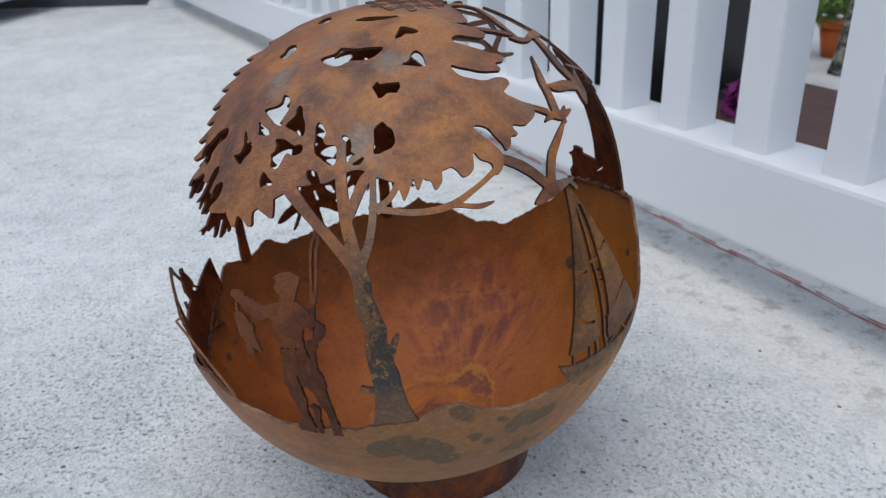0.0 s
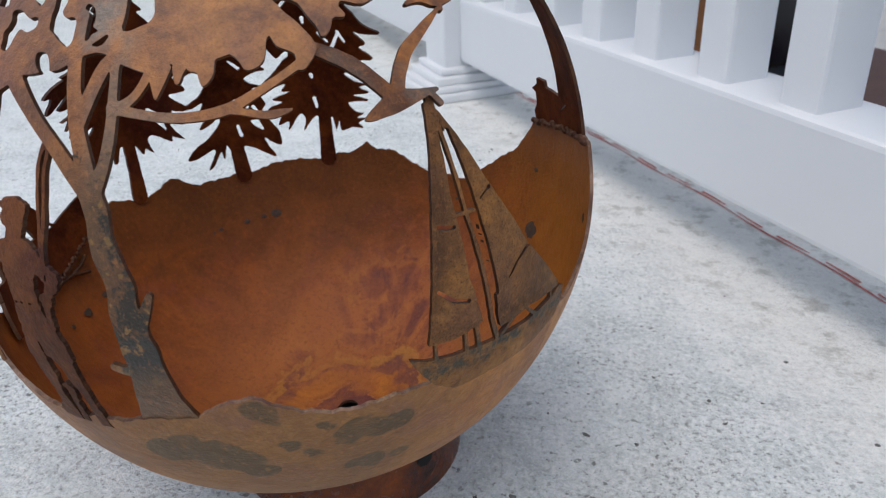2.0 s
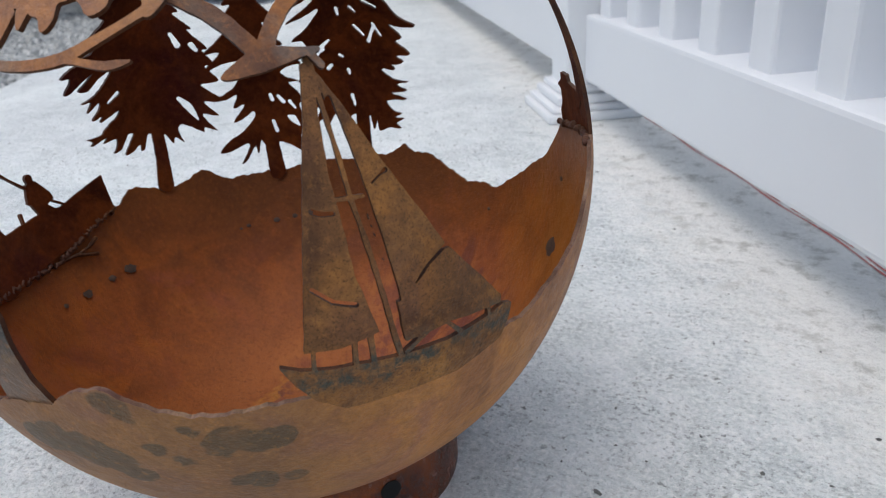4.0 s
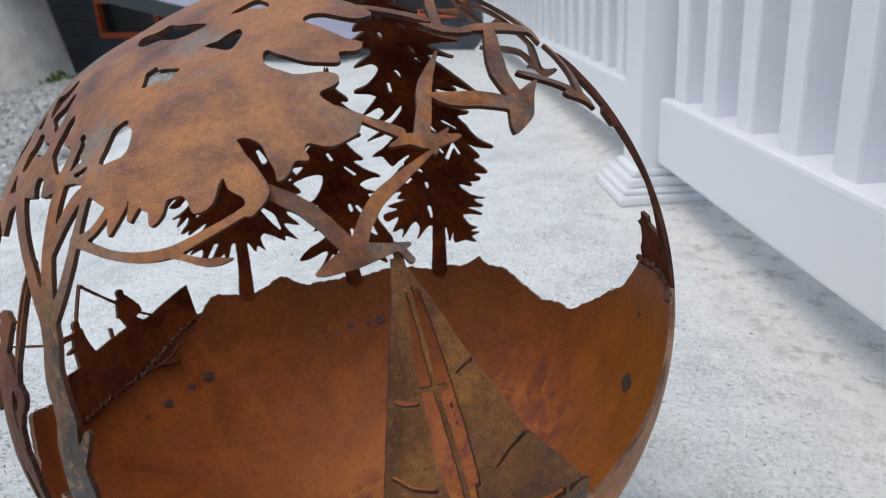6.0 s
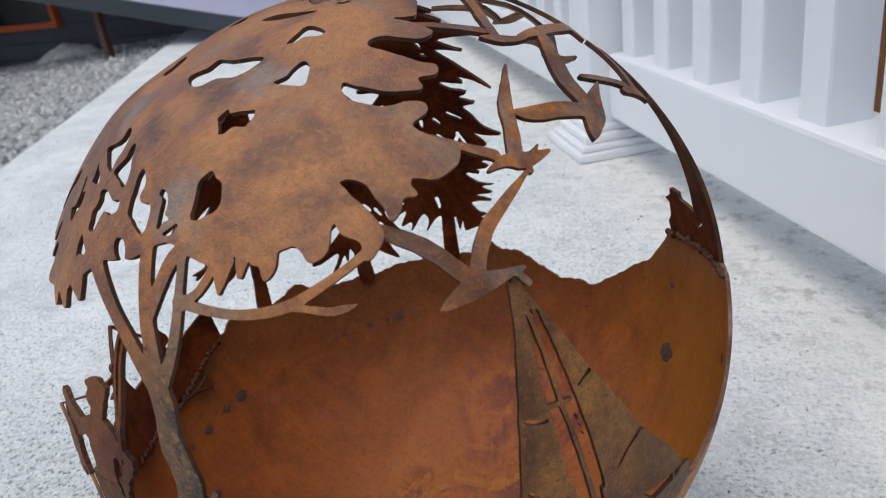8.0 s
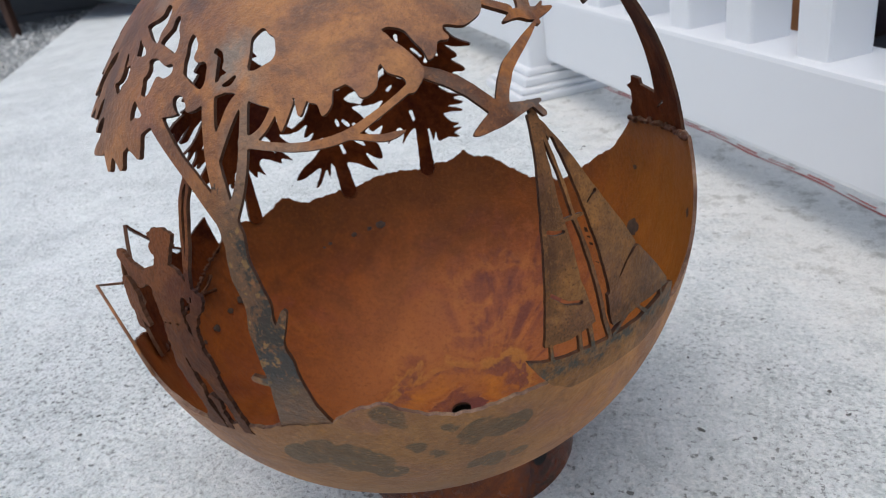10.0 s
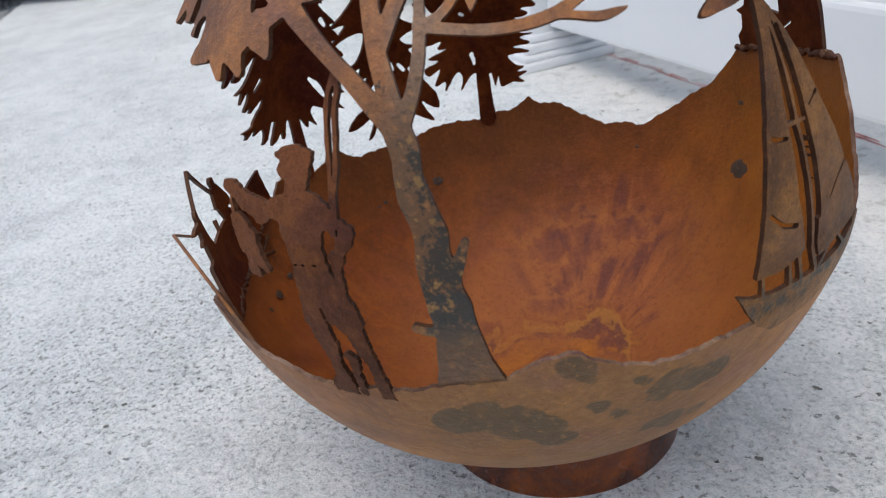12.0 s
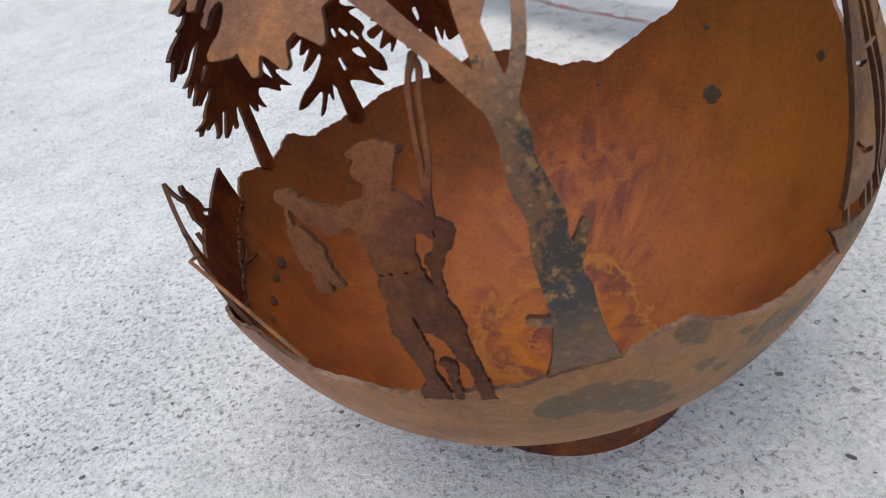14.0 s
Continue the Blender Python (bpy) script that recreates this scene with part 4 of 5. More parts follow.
def broad_spruce(U, V):
    """A wide spruce with drooping fingers; its two halves meet on the stem."""
    west = cutout(U, V, (-1.1, 18.2), (0.8, 15.8), (2.2, 13.6), (1.5, 13.3), (3.8, 11.0), (3.1, 10.4), (5.0, 8.6), (5.9, 7.7), (4.6, 7.5), (5.1, 6.7), (6.4, 6.4), (5.9, 6.0), (7.7, 5.5), (9.2, 4.5), (7.9, 4.3), (9.1, 2.6), (8.1, 2.8), (6.6, 3.7), (5.1, 4.5),
                  (5.9, 3.7), (7.3, 2.6), (6.0, 2.5), (4.6, 3.6), (3.1, 4.3), (3.4, 3.5), (5.2, 1.8), (7.7, 0.9), (5.9, 1.1), (6.7, -0.2), (5.1, 0.8), (5.1, 0.0), (6.3, -1.2), (4.9, -0.9), (5.3, -1.6), (2.9, -0.7), (3.4, -1.6), (5.3, -3.0), (-1.1, -2.0))
    low = cutout(U, V, (-1.1, -2.0), (3.4, -1.6), (5.3, -3.0), (7.5, -3.2), (6.7, -3.6), (7.2, -4.1), (5.0, -3.5), (5.6, -4.2), (3.9, -3.9), (4.1, -5.0), (4.7, -5.6), (3.7, -5.4), (2.7, -4.2), (1.8, -3.1), (1.6, -3.8), (2.2, -4.7), (3.3, -6.2), (2.3, -6.0), (1.1, -5.3),
                 (1.2, -6.2), (0.7, -6.0), (0.2, -4.8), (-0.2, -4.3), (-1.1, -4.4))
    east = cutout(U, V, (-1.1, 18.2), (-2.6, 14.6), (-4.4, 12.9), (-3.7, 12.6), (-5.7, 10.6), (-4.9, 10.3), (-7.2, 8.2), (-6.6, 8.0), (-9.0, 5.4), (-8.2, 5.2), (-9.7, 3.2), (-8.4, 3.0), (-10.1, 1.0), (-8.0, 0.8), (-7.9, 0.4), (-9.3, -0.8), (-10.2, -1.6),
                  (-9.0, -1.8), (-7.7, -1.4), (-8.5, -2.6), (-9.5, -3.7), (-7.4, -3.1), (-8.1, -4.5), (-9.0, -5.7), (-7.3, -4.8), (-7.1, -5.5), (-5.3, -4.3), (-4.4, -4.0), (-3.9, -4.7), (-4.4, -6.3), (-3.4, -5.4), (-3.0, -6.2), (-2.6, -5.4), (-2.1, -4.7), (-1.1, -4.4))
    slots = [cap(U, V, (-4.6, 7.7, 0.22), (-5.4, 6.1, 0.42)), cap(U, V, (-7.0, 6.1, 0.35), (-7.7, 5.2, 0.25)), flow(U, V, (-4.7, -0.6, 0.22), (-5.8, -1.9, 0.48), (-6.7, -3.7, 0.16)), cap(U, V, (3.9, 0.5, 0.16), (2.6, 1.4, 0.32)), cap(U, V, (1.9, 9.0, 0.35), (2.8, 8.0, 0.15))]
    return np.minimum(np.maximum(np.minimum.reduce([west, low, east]), -np.minimum.reduce(slots)), flow(U, V, (-1.3, -3.5, 0.7), (-1.15, -7.5, 0.8), (-0.6, -10.9, 1.0)))


def small_spruce(U, V):
    """A narrow spruce with broad leaf-like lower boughs."""
    west = cutout(U, V, (0.0, 18.8), (0.8, 16.0), (2.2, 13.6), (1.4, 13.3), (3.2, 10.7), (2.1, 10.5), (4.3, 7.9), (3.0, 7.6), (5.0, 5.6), (6.4, 4.5), (4.4, 4.4), (6.9, 2.1), (4.4, 2.9), (2.2, 2.9), (2.5, 1.1), (3.4, -0.3), (4.8, -1.1), (6.2, -1.7), (4.6, -1.8), (3.1, -1.3),
                  (4.0, -3.1), (2.4, -2.7), (4.2, -4.9), (2.6, -4.4), (1.5, -3.7), (1.4, -4.5), (3.1, -6.2), (5.1, -7.2), (6.7, -8.6), (5.1, -8.6), (3.1, -7.9), (2.7, -8.2), (3.3, -9.3), (4.2, -10.6), (3.2, -10.0), (1.9, -8.3), (1.7, -9.6), (1.0, -7.6), (0.0, -7.4))
    east = cutout(U, V, (0.0, 18.8), (-0.8, 16.0), (-2.4, 13.9), (-1.3, 13.6), (-2.9, 11.6), (-0.8, 11.4), (-2.4, 9.1), (-3.6, 8.4), (-2.2, 7.8), (-1.2, 7.8), (-2.4, 5.9), (-3.5, 4.7), (-2.2, 4.5), (-3.4, 3.3), (-5.6, 2.1), (-4.2, 1.9), (-2.7, 1.1), (-3.6, 0.2), (-5.1, -0.3), (-3.6, -0.4),
                  (-4.5, -1.6), (-5.1, -2.7), (-4.6, -3.5), (-4.9, -4.4), (-6.2, -6.3), (-6.6, -7.5), (-6.5, -8.7), (-5.3, -8.2), (-4.3, -7.4), (-4.8, -8.8), (-5.6, -10.3), (-4.3, -9.7), (-3.0, -8.8), (-1.4, -8.1), (0.0, -7.4))
    slots = [cap(U, V, (-1.0, -1.8, 0.25), (-1.2, -2.6, 0.25)), cap(U, V, (-2.0, -2.1, 0.22), (-2.6, -2.9, 0.26)), cap(U, V, (-3.4, -2.9, 0.25), (-4.0, -3.8, 0.2)), stroke(U, V, (-3.0, -4.9, 0.2), (-3.6, -5.3, 0.5), (-4.3, -6.2, 0.12)), cap(U, V, (-0.9, -5.3, 0.2), (-1.2, -6.6, 0.3)),
             cap(U, V, (1.1, 5.8, 0.22), (0.7, 4.9, 0.2)), cap(U, V, (-0.9, 3.7, 0.18), (-2.1, 2.6, 0.22))]
    return np.minimum(np.maximum(np.minimum(west, east), -np.minimum.reduce(slots)), flow(U, V, (-0.1, -6.5, 0.8), (-0.3, -8.5, 0.95), (-0.5, -12.0, 1.1)))


def tall_spruce(U, V):
    """A tall spruce reaching the top of the ball, full of torn gaps."""
    west = cutout(U, V, (0.0, 34.0), (1.5, 30.0), (3.2, 27.0), (2.1, 26.6), (4.3, 23.8), (2.6, 23.4), (4.7, 20.8), (3.1, 20.6), (5.4, 18.9), (3.8, 18.7), (5.9, 17.4), (4.1, 17.3), (4.2, 16.0), (6.9, 14.1), (4.4, 14.4), (4.2, 13.0), (6.1, 11.0), (8.3, 10.0), (5.5, 9.0), (8.2, 6.1), (5.7, 7.2),
                  (5.3, 6.1), (7.1, 4.5), (4.8, 5.4), (2.8, 7.3), (3.3, 6.0), (5.2, 4.2), (8.3, 2.3), (5.9, 3.0), (3.7, 3.9), (5.9, 1.4), (8.2, -0.1), (6.8, -0.2), (5.8, -1.8), (4.5, -0.9), (3.0, -0.2), (4.2, -1.8), (0.0, -2.0))
    low = cutout(U, V, (0.0, -1.5), (4.2, -1.8), (6.1, -3.5), (8.4, -5.5), (6.4, -5.7), (5.0, -5.5), (5.8, -6.5), (4.5, -6.7), (7.3, -7.5), (5.7, -8.0), (7.9, -8.7), (7.3, -9.7), (5.7, -9.0), (6.8, -11.1), (5.3, -10.8), (5.5, -12.1), (3.6, -9.9), (2.9, -10.8), (3.4, -12.4), (2.2, -11.0), (1.3, -10.3), (0.0, -10.2))
    east = cutout(U, V, (0.0, 34.0), (-1.5, 30.0), (-3.4, 27.2), (-2.2, 26.8), (-5.0, 24.0), (-2.9, 23.8), (-5.4, 21.4), (-3.2, 20.9), (-5.6, 19.4), (-8.2, 18.8), (-5.1, 18.0), (-3.5, 17.3), (-5.0, 15.9), (-6.4, 15.2), (-2.8, 15.6), (-4.4, 13.2), (-6.4, 11.0), (-8.5, 8.7), (-6.5, 10.0), (-4.4, 10.6), (-5.0, 9.4),
                  (-2.1, 9.8), (-3.0, 8.6), (-5.2, 8.0), (-3.9, 7.0), (-6.0, 6.3), (-4.2, 5.6), (-5.0, 4.4), (-6.4, 2.5), (-8.6, 1.5), (-6.4, 1.2), (-4.8, 1.5), (-6.4, -0.2), (-5.4, -0.8), (-7.3, -2.3), (-5.2, -2.7), (-6.2, -3.4), (-4.3, -3.8), (0.0, -2.0))
    foot = cutout(U, V, (0.0, -1.5), (-4.3, -3.8), (-4.7, -4.6), (-2.7, -4.2), (-4.4, -5.7), (-6.8, -6.0), (-4.8, -6.4), (-6.4, -7.2), (-4.0, -7.6), (-6.3, -8.3), (-3.3, -8.6), (-4.2, -9.9), (-5.5, -10.2), (-4.3, -10.8), (-5.9, -10.8), (-4.5, -11.5), (-5.4, -12.2), (-3.7, -12.1), (-2.1, -12.6), (-1.8, -11.2), (-1.3, -12.5), (-0.9, -10.6), (0.0, -10.2))
    slots = [cap(U, V, (u0, v0, 0.28), (u1, v1, 0.22)) for u0, v0, u1, v1 in ((-1.1, 17.0, -1.3, 16.0), (-1.2, 14.8, -1.6, 14.5), (1.5, 3.7, 1.5, 2.9), (-0.3, 3.8, -0.8, 3.2), (-2.1, 4.7, -3.6, 3.8), (-0.3, 1.3, -1.3, 0.1), (-2.8, 1.5, -3.6, 0.0), (2.3, -2.5, 2.0, -2.7),
                                                                     (1.4, -7.9, 1.2, -9.1), (3.5, 10.8, 3.6, 9.5), (4.1, -4.2, 3.6, -3.7), (1.5, -4.5, 1.4, -5.0), (1.7, 19.8, 1.8, 18.9), (-1.8, -0.8, -2.7, 0.9), (2.0, 12.8, 1.7, 12.0), (0.6, 24.0, 0.4, 23.0), (-1.6, 21.6, -2.0, 20.8))]
    return np.minimum(np.maximum(np.minimum.reduce([west, low, east, foot]), -np.minimum.reduce(slots)), flow(U, V, (0.2, -9.0, 0.8), (0.25, -12.0, 0.9), (0.2, -16.3, 1.1)))


FIRS = [(154.2, 5, "broad red steel spruce, darkened for shade, beside the rowing boat", 0.2386, broad_spruce), (125.0, 5, "small red steel spruce, darkened for shade, between two taller ones", 0.2386, small_spruce),
        (99.8, 15, "tall red steel spruce, darkened for shade, reaching the top of the ball", 0.2400, tall_spruce)]
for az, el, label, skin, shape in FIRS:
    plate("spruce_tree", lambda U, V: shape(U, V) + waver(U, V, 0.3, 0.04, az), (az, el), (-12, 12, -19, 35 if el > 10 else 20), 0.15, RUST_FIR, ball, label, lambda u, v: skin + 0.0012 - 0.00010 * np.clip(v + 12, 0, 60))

BIRDS = [
    [[(-15.1, -6.8, 0.12), (-14.3, -6.8, 0.45), (-12.6, -6.8, 0.72), (-11, -7.1, 0.45), (-9.3, -7.4, 0.12)], [(-12.8, -6.0, 0.5), (-14.1, -2.8, 0.52), (-16.4, 0.4, 0.42)],
     [(-12.2, -6.3, 0.5), (-11.3, -5.2, 0.50), (-9.8, -4.0, 0.48), (-7.9, -3.3, 0.36), (-5.4, -2.4, 0.16)], [(-9.9, -7.4, 0.2), (-9.5, -8.4, 0.22)]],
    [[(-7.6, -1.1, 0.12), (-6.2, -1.1, 0.42), (-5.0, -1.7, 0.55), (-2.9, -1.9, 0.12)], [(-4.5, -1.7, 0.3), (-3.4, -1.2, 0.1)], [(-6.6, -0.4, 0.38), (-8.3, 1.4, 0.25), (-9.4, 2.7, 0.26), (-10.3, 3.4, 0.12)],
     [(-5.3, -1.0, 0.55), (-4.2, 0.7, 0.5), (-3.1, 2.5, 0.48), (-0.3, 5.3, 0.06)], [(-5.0, -1.9, 0.25), (-5.1, -2.5, 0.2)]],
    [[(1.6, -2.6, 0.15), (2.2, -2.0, 0.55), (3.4, -0.9, 0.95), (5.0, 0.4, 0.45), (6.5, 1.3, 0.08)], [(2.6, -0.3, 0.6), (0.4, 0.4, 0.66), (-1.9, 0.9, 0.56), (-3.2, 1.6, 0.2)],
     [(3.5, 0.2, 0.7), (3.5, 2.2, 0.76), (4.5, 4.4, 0.68), (5.9, 6.6, 0.52), (6.6, 7.7, 0.3)]],
    [[(0.5, 8.5, 0.15), (1.9, 7.7, 0.5), (4.1, 7.1, 0.15)], [(1.3, 9.1, 0.4), (-1.7, 11.3, 0.35), (-3.8, 12.7, 0.25), (-6.0, 13.8, 0.3)],
     [(1.9, 8.5, 0.4), (3.3, 11.0, 0.42), (5.1, 13.8, 0.38), (5.6, 15.2, 0.38), (4.2, 17.0, 0.38), (-1.0, 17.5, 0.5)]],
    [[(11.2, 15.2, 0.2), (12.0, 12.7, 0.5), (12.6, 10.2, 0.62), (12.4, 8.3, 0.62), (11.2, 5.9, 0.15)], [(12.0, 7.7, 0.55), (8.5, 7.6, 0.55), (6.0, 7.5, 0.5), (3.9, 7.4, 0.28)]],
    [[(11.9, -1.3, 0.12), (11.2, -0.4, 0.5), (9.2, 0.0, 0.25)], [(10.0, 0.4, 0.3), (8.4, 1.1, 0.25), (5.4, 2.2, 0.2)], [(11.0, 0.2, 0.45), (12.0, 2.0, 0.42), (12.4, 3.9, 0.4), (12.2, 5.6, 0.35)]],
    [[(25.3, 10.5, 0.15), (27.2, 12.4, 0.5), (26.7, 13.8, 0.5), (27.5, 15.0, 0.1)], [(26.6, 13.4, 0.45), (24.0, 13.4, 0.45), (22.0, 13.2, 0.3)], [(26.5, 14.0, 0.45), (25.2, 15.6, 0.4), (25.5, 17.7, 0.38), (26.0, 21.5, 0.2)]],
    [[(21.8, 19.4, 0.12), (20.8, 19.8, 0.45), (18.9, 20.4, 0.5)], [(19.6, 20.4, 0.4), (18.4, 20.7, 0.42), (16.4, 20.2, 0.36), (13.4, 19.4, 0.42), (11.9, 18.6, 0.3)], [(19.4, 20.4, 0.4), (18.8, 23.5, 0.38), (18.3, 26.5, 0.2)]],
    [[(22.3, 20.3, 0.12), (21.3, 18.3, 0.42), (19.3, 16.3, 0.4), (18.0, 15.1, 0.2)], [(16.4, 20.3, 0.2), (16.6, 18.2, 0.3), (16.8, 16.4, 0.34), (18.2, 15.2, 0.3), (20.3, 14.2, 0.3), (22.3, 13.2, 0.3)]],
]
for k, strokes in enumerate(BIRDS):
    us = [p[0] for s in strokes for p in s]
    vs = [p[1] for s in strokes for p in s]
    plate("bird", lambda U, V, s=strokes: np.minimum.reduce([flow(U, V, *q) for q in s]) - 0.01 + waver(U, V, 0.5, 0.03, k), (-25, 45),
          (min(us) - 1.5, max(us) + 1.5, min(vs) - 1.5, max(vs) + 1.5), 0.12, RUST_BIRD, ball, "", lambda u, v: 0.2372 + 0.0058 * np.clip((u - 3) / 8, 0, 1))


def hub(U, V):
    """The rough lump under the crown where the plates meet."""
    return np.hypot(U * 0.9, V) - 4.2 + waver(U, V, 0.8, 0.5, 4.0) + waver(U, V, 0.25, 0.12, 2.0)


plate("hub", hub, (-15, 86), (-6, 6, -6, 6), 0.15, WELD, ball, "rough rusty plate joining the tops", lambda u, v: 0.2384 + 0.0010 * np.sin(u * 2.3) * np.sin(v * 1.9) + 0.0005 * np.sin(u * 5.1 + 1) * np.sin(v * 6.3), 0.0035)


def sailboat(U, V):
    """Jib, mainsail and mast over a low hull, with seams cut through the sails."""
    jib = poly(U, V, (-3.7, 10.3), (-2.9, 10.3), (-2.9, 9.3), (-3.25, 8.4), (-3.5, 3.3), (-3.0, -3.1), (-1.9, -7.3), (-4.5, -7.8), (-6.9, -7.6), (-6.0, -1), (-5.1, 3.7), (-4.2, 7.6))
    main = poly(U, V, (-3.4, 10.3), (-2.6, 9.3), (0, 3.8), (3.5, -2.5), (8.1, -7.9), (7.9, -8.4), (3.4, -8.2), (-0.2, -8.5), (-0.45, -5.3), (-1.45, 0), (-2.15, 4.9), (-2.75, 8.3))
    slits = [stroke(U, V, (-5, 1.5, 0.15), (-4.4, 1.2, 0.15), (-3.7, 1.1, 0.15)), stroke(U, V, (-5.8, -3.4, 0.17), (-4.6, -4.5, 0.17), (-3.2, -5.0, 0.17)),
             stroke(U, V, (-0.9, 2.5, 0.08), (-0.3, 2.9, 0.10), (0.1, 3.1, 0.20)), stroke(U, V, (1.0, -4.6, 0.09), (2.0, -3.6, 0.13), (3.3, -2.8, 0.12), (3.6, -2.7, 0.2)),
             stroke(U, V, (-2.5, 8.0, 0.2), (-2.0, 4.9, 0.22), (-1.2, 0, 0.22), (-0.35, -5.4, 0.2))]
    sails = np.maximum(np.minimum(jib, main), -np.minimum.reduce(slits))
    mast = stroke(U, V, (-3.2, 11.0, 0.3), (-3.1, 9, 0.15), (-2.4, 1.7, 0.14), (-0.6, -9.4, 0.2))
    rest = [mast, stroke(U, V, (-3.6, 1.9, 0.13), (-1.6, 1.8, 0.13)), stroke(U, V, (-6.4, -9, 0.16), (-6.3, -7.5, 0.16)), stroke(U, V, (-3.7, -9.2, 0.16), (-3.6, -7.5, 0.16)),
            stroke(U, V, (-2.5, -9.2, 0.2), (-2.5, -7.3, 0.2)), stroke(U, V, (-0.2, -9.2, 0.16), (1.6, -8.2, 0.16)), stroke(U, V, (4.2, -9.3, 0.16), (3.0, -8.1, 0.16)),
            stroke(U, V, (6.7, -9.0, 0.16), (6.8, -7.8, 0.16)),
            poly(U, V, (-8.6, -8.2), (-7.3, -8.7), (-5.1, -9), (-1.3, -9.3), (3, -9.4), (5.9, -9), (8.2, -8.6), (9, -8.8), (8.7, -10), (7.9, -11.4), (4, -12.6), (-4.5, -12.6), (-6.4, -11.3), (-7.6, -9.8))]
    return np.minimum.reduce([sails] + rest) + waver(U, V, 0.5, 0.03)


plate("sailboat", sailboat, (-40, 8), (-10, 10, -13.5, 12), 0.10, RUST_SAIL, ball, "olive-brown steel sailing boat with slit sails", lambda u, v: np.interp(v, [-11, -9, -7.5, 2, 10], [0.2434, 0.2420, 0.2385, 0.2335, 0.2345]))


def figure(U, V):
    """A plain standing cut-out shape holding a fish, with a rope hanging beside it."""
    head = cutout(U, V, (1.0, 7.85), (0.4, 7.65), (-0.2, 7.35), (-0.5, 7.1), (-0.35, 6.9), (-0.1, 6.8), (-0.2, 6.45), (-0.25, 6.05), (0.0, 5.75), (0.3, 5.5), (0.4, 4.9), (1.8, 4.9), (2.1, 6.0), (2.4, 7.1), (2.35, 7.5), (1.8, 7.7))
    torso = poly(U, V, (0.5, 5.1), (0.1, 4.7), (-0.6, 4.45), (-0.9, 3.5), (-0.4, 3.1), (-0.45, 2.3), (-0.15, 1.5), (0.2, 0.3), (0.1, -0.6), (0.25, -1.8), (0.2, -3.3), (2.0, -3.7), (3.3, -3.6), (3.9, -1.7), (3.3, -0.6), (2.85, 0.6),
                 (2.7, 1.8), (2.95, 2.7), (3.4, 3.2), (4.0, 3.6), (3.4, 4.3), (2.8, 4.75), (1.9, 5.15))
    arm = cutout(U, V, (-0.4, 4.5), (-1.5, 4.05), (-2.3, 4.3), (-3.4, 4.45), (-4.3, 4.9), (-5.1, 5.1), (-5.7, 4.75), (-5.6, 4.3), (-4.7, 3.85), (-3.8, 3.2), (-2.8, 2.85), (-2.4, 2.5), (-1.7, 2.55), (-1.3, 2.95), (-0.2, 3.0))
    elbow = cutout(U, V, (3.0, 4.3), (3.8, 3.55), (4.5, 3.3), (4.95, 3.0), (5.1, 2.5), (4.85, 1.75), (4.35, 1.2), (4.15, 0.6), (3.8, 0.2), (3.35, 0.45), (3.1, 1.0), (3.5, 1.4), (3.85, 1.9), (3.65, 2.35), (3.2, 2.6), (2.8, 2.9))
    legs = [poly(U, V, (0.2, -2.9), (0.1, -4.0), (0.45, -4.7), (0.65, -5.7), (1.0, -6.4), (1.15, -7.7), (1.15, -8.8), (0.5, -9.5), (0.5, -10.5), (2.4, -10.5), (2.4, -9.1), (2.05, -7.5), (2.25, -5.7), (1.95, -4.5), (1.85, -3.8), (2.2, -3.0)),
            poly(U, V, (1.95, -3.3), (2.0, -3.8), (2.7, -4.2), (3.15, -4.6), (3.45, -5.2), (3.65, -6.2), (4.05, -6.7), (4.25, -7.6), (4.3, -10.5), (5.3, -10.5), (5.15, -8.7), (5.0, -7.5), (4.8, -6.0), (4.6, -4.4), (4.7, -3.7), (4.4, -2.5), (3.95, -1.6), (3.0, -1.7)),
            stroke(U, V, (2.75, -6.6, 0.28), (3.2, -6.9, 0.38), (3.0, -8.3, 0.26), (3.0, -10.2, 0.3)), stroke(U, V, (3.65, 0.4, 0.32), (3.7, -0.7, 0.26), (3.65, -1.9, 0.35))]
    fish = cutout(U, V, (-5.1, 3.9), (-5.0, 2.9), (-5.25, 2.4), (-5.0, 1.5), (-4.6, 0.3), (-4.15, 0.0), (-4.1, -0.8), (-4.0, -1.25), (-3.2, -1.5), (-2.95, -1.1), (-3.1, -0.6), (-2.4, -0.95), (-2.0, -0.7), (-2.3, -0.3), (-2.6, 0.2),
                  (-2.85, 1.2), (-2.9, 1.8), (-3.4, 2.1), (-3.6, 2.5), (-4.3, 2.85), (-4.75, 2.95), (-4.85, 3.9))
    ropes = [flow(U, V, (3.75, 11.9, 0.26), (3.45, 11.0, 0.14), (3.4, 9.9, 0.15), (3.55, 8.0, 0.15), (3.75, 5.9, 0.15), (3.75, 4.5, 0.17)), flow(U, V, (3.75, 11.9, 0.2), (4.05, 11.2, 0.14), (3.95, 9.9, 0.15), (4.1, 8.0, 0.15), (4.1, 6.2, 0.16), (3.9, 4.6, 0.15), (3.9, 3.5, 0.2))]
    d = np.minimum(np.minimum.reduce([head, torso, arm, elbow, fish] + legs) + waver(U, V, 0.16, 0.07, 1.0) + waver(U, V, 0.075, 0.03, 2.0), np.minimum.reduce(ropes) + waver(U, V, 0.4, 0.03, 1.0))
    pricks = [cap(U, V, (u, 0.05 + 0.1 * u, 0.1), (u + 0.14, 0.05 + 0.1 * u, 0.09)) for u in (0.4, 1.0, 1.9)] + [stroke(U, V, (1.75, -2.9, 0.10), (1.9, -3.6, 0.12)), cap(U, V, (3.95, 2.75, 0.08), (3.95, 2.4, 0.08))]
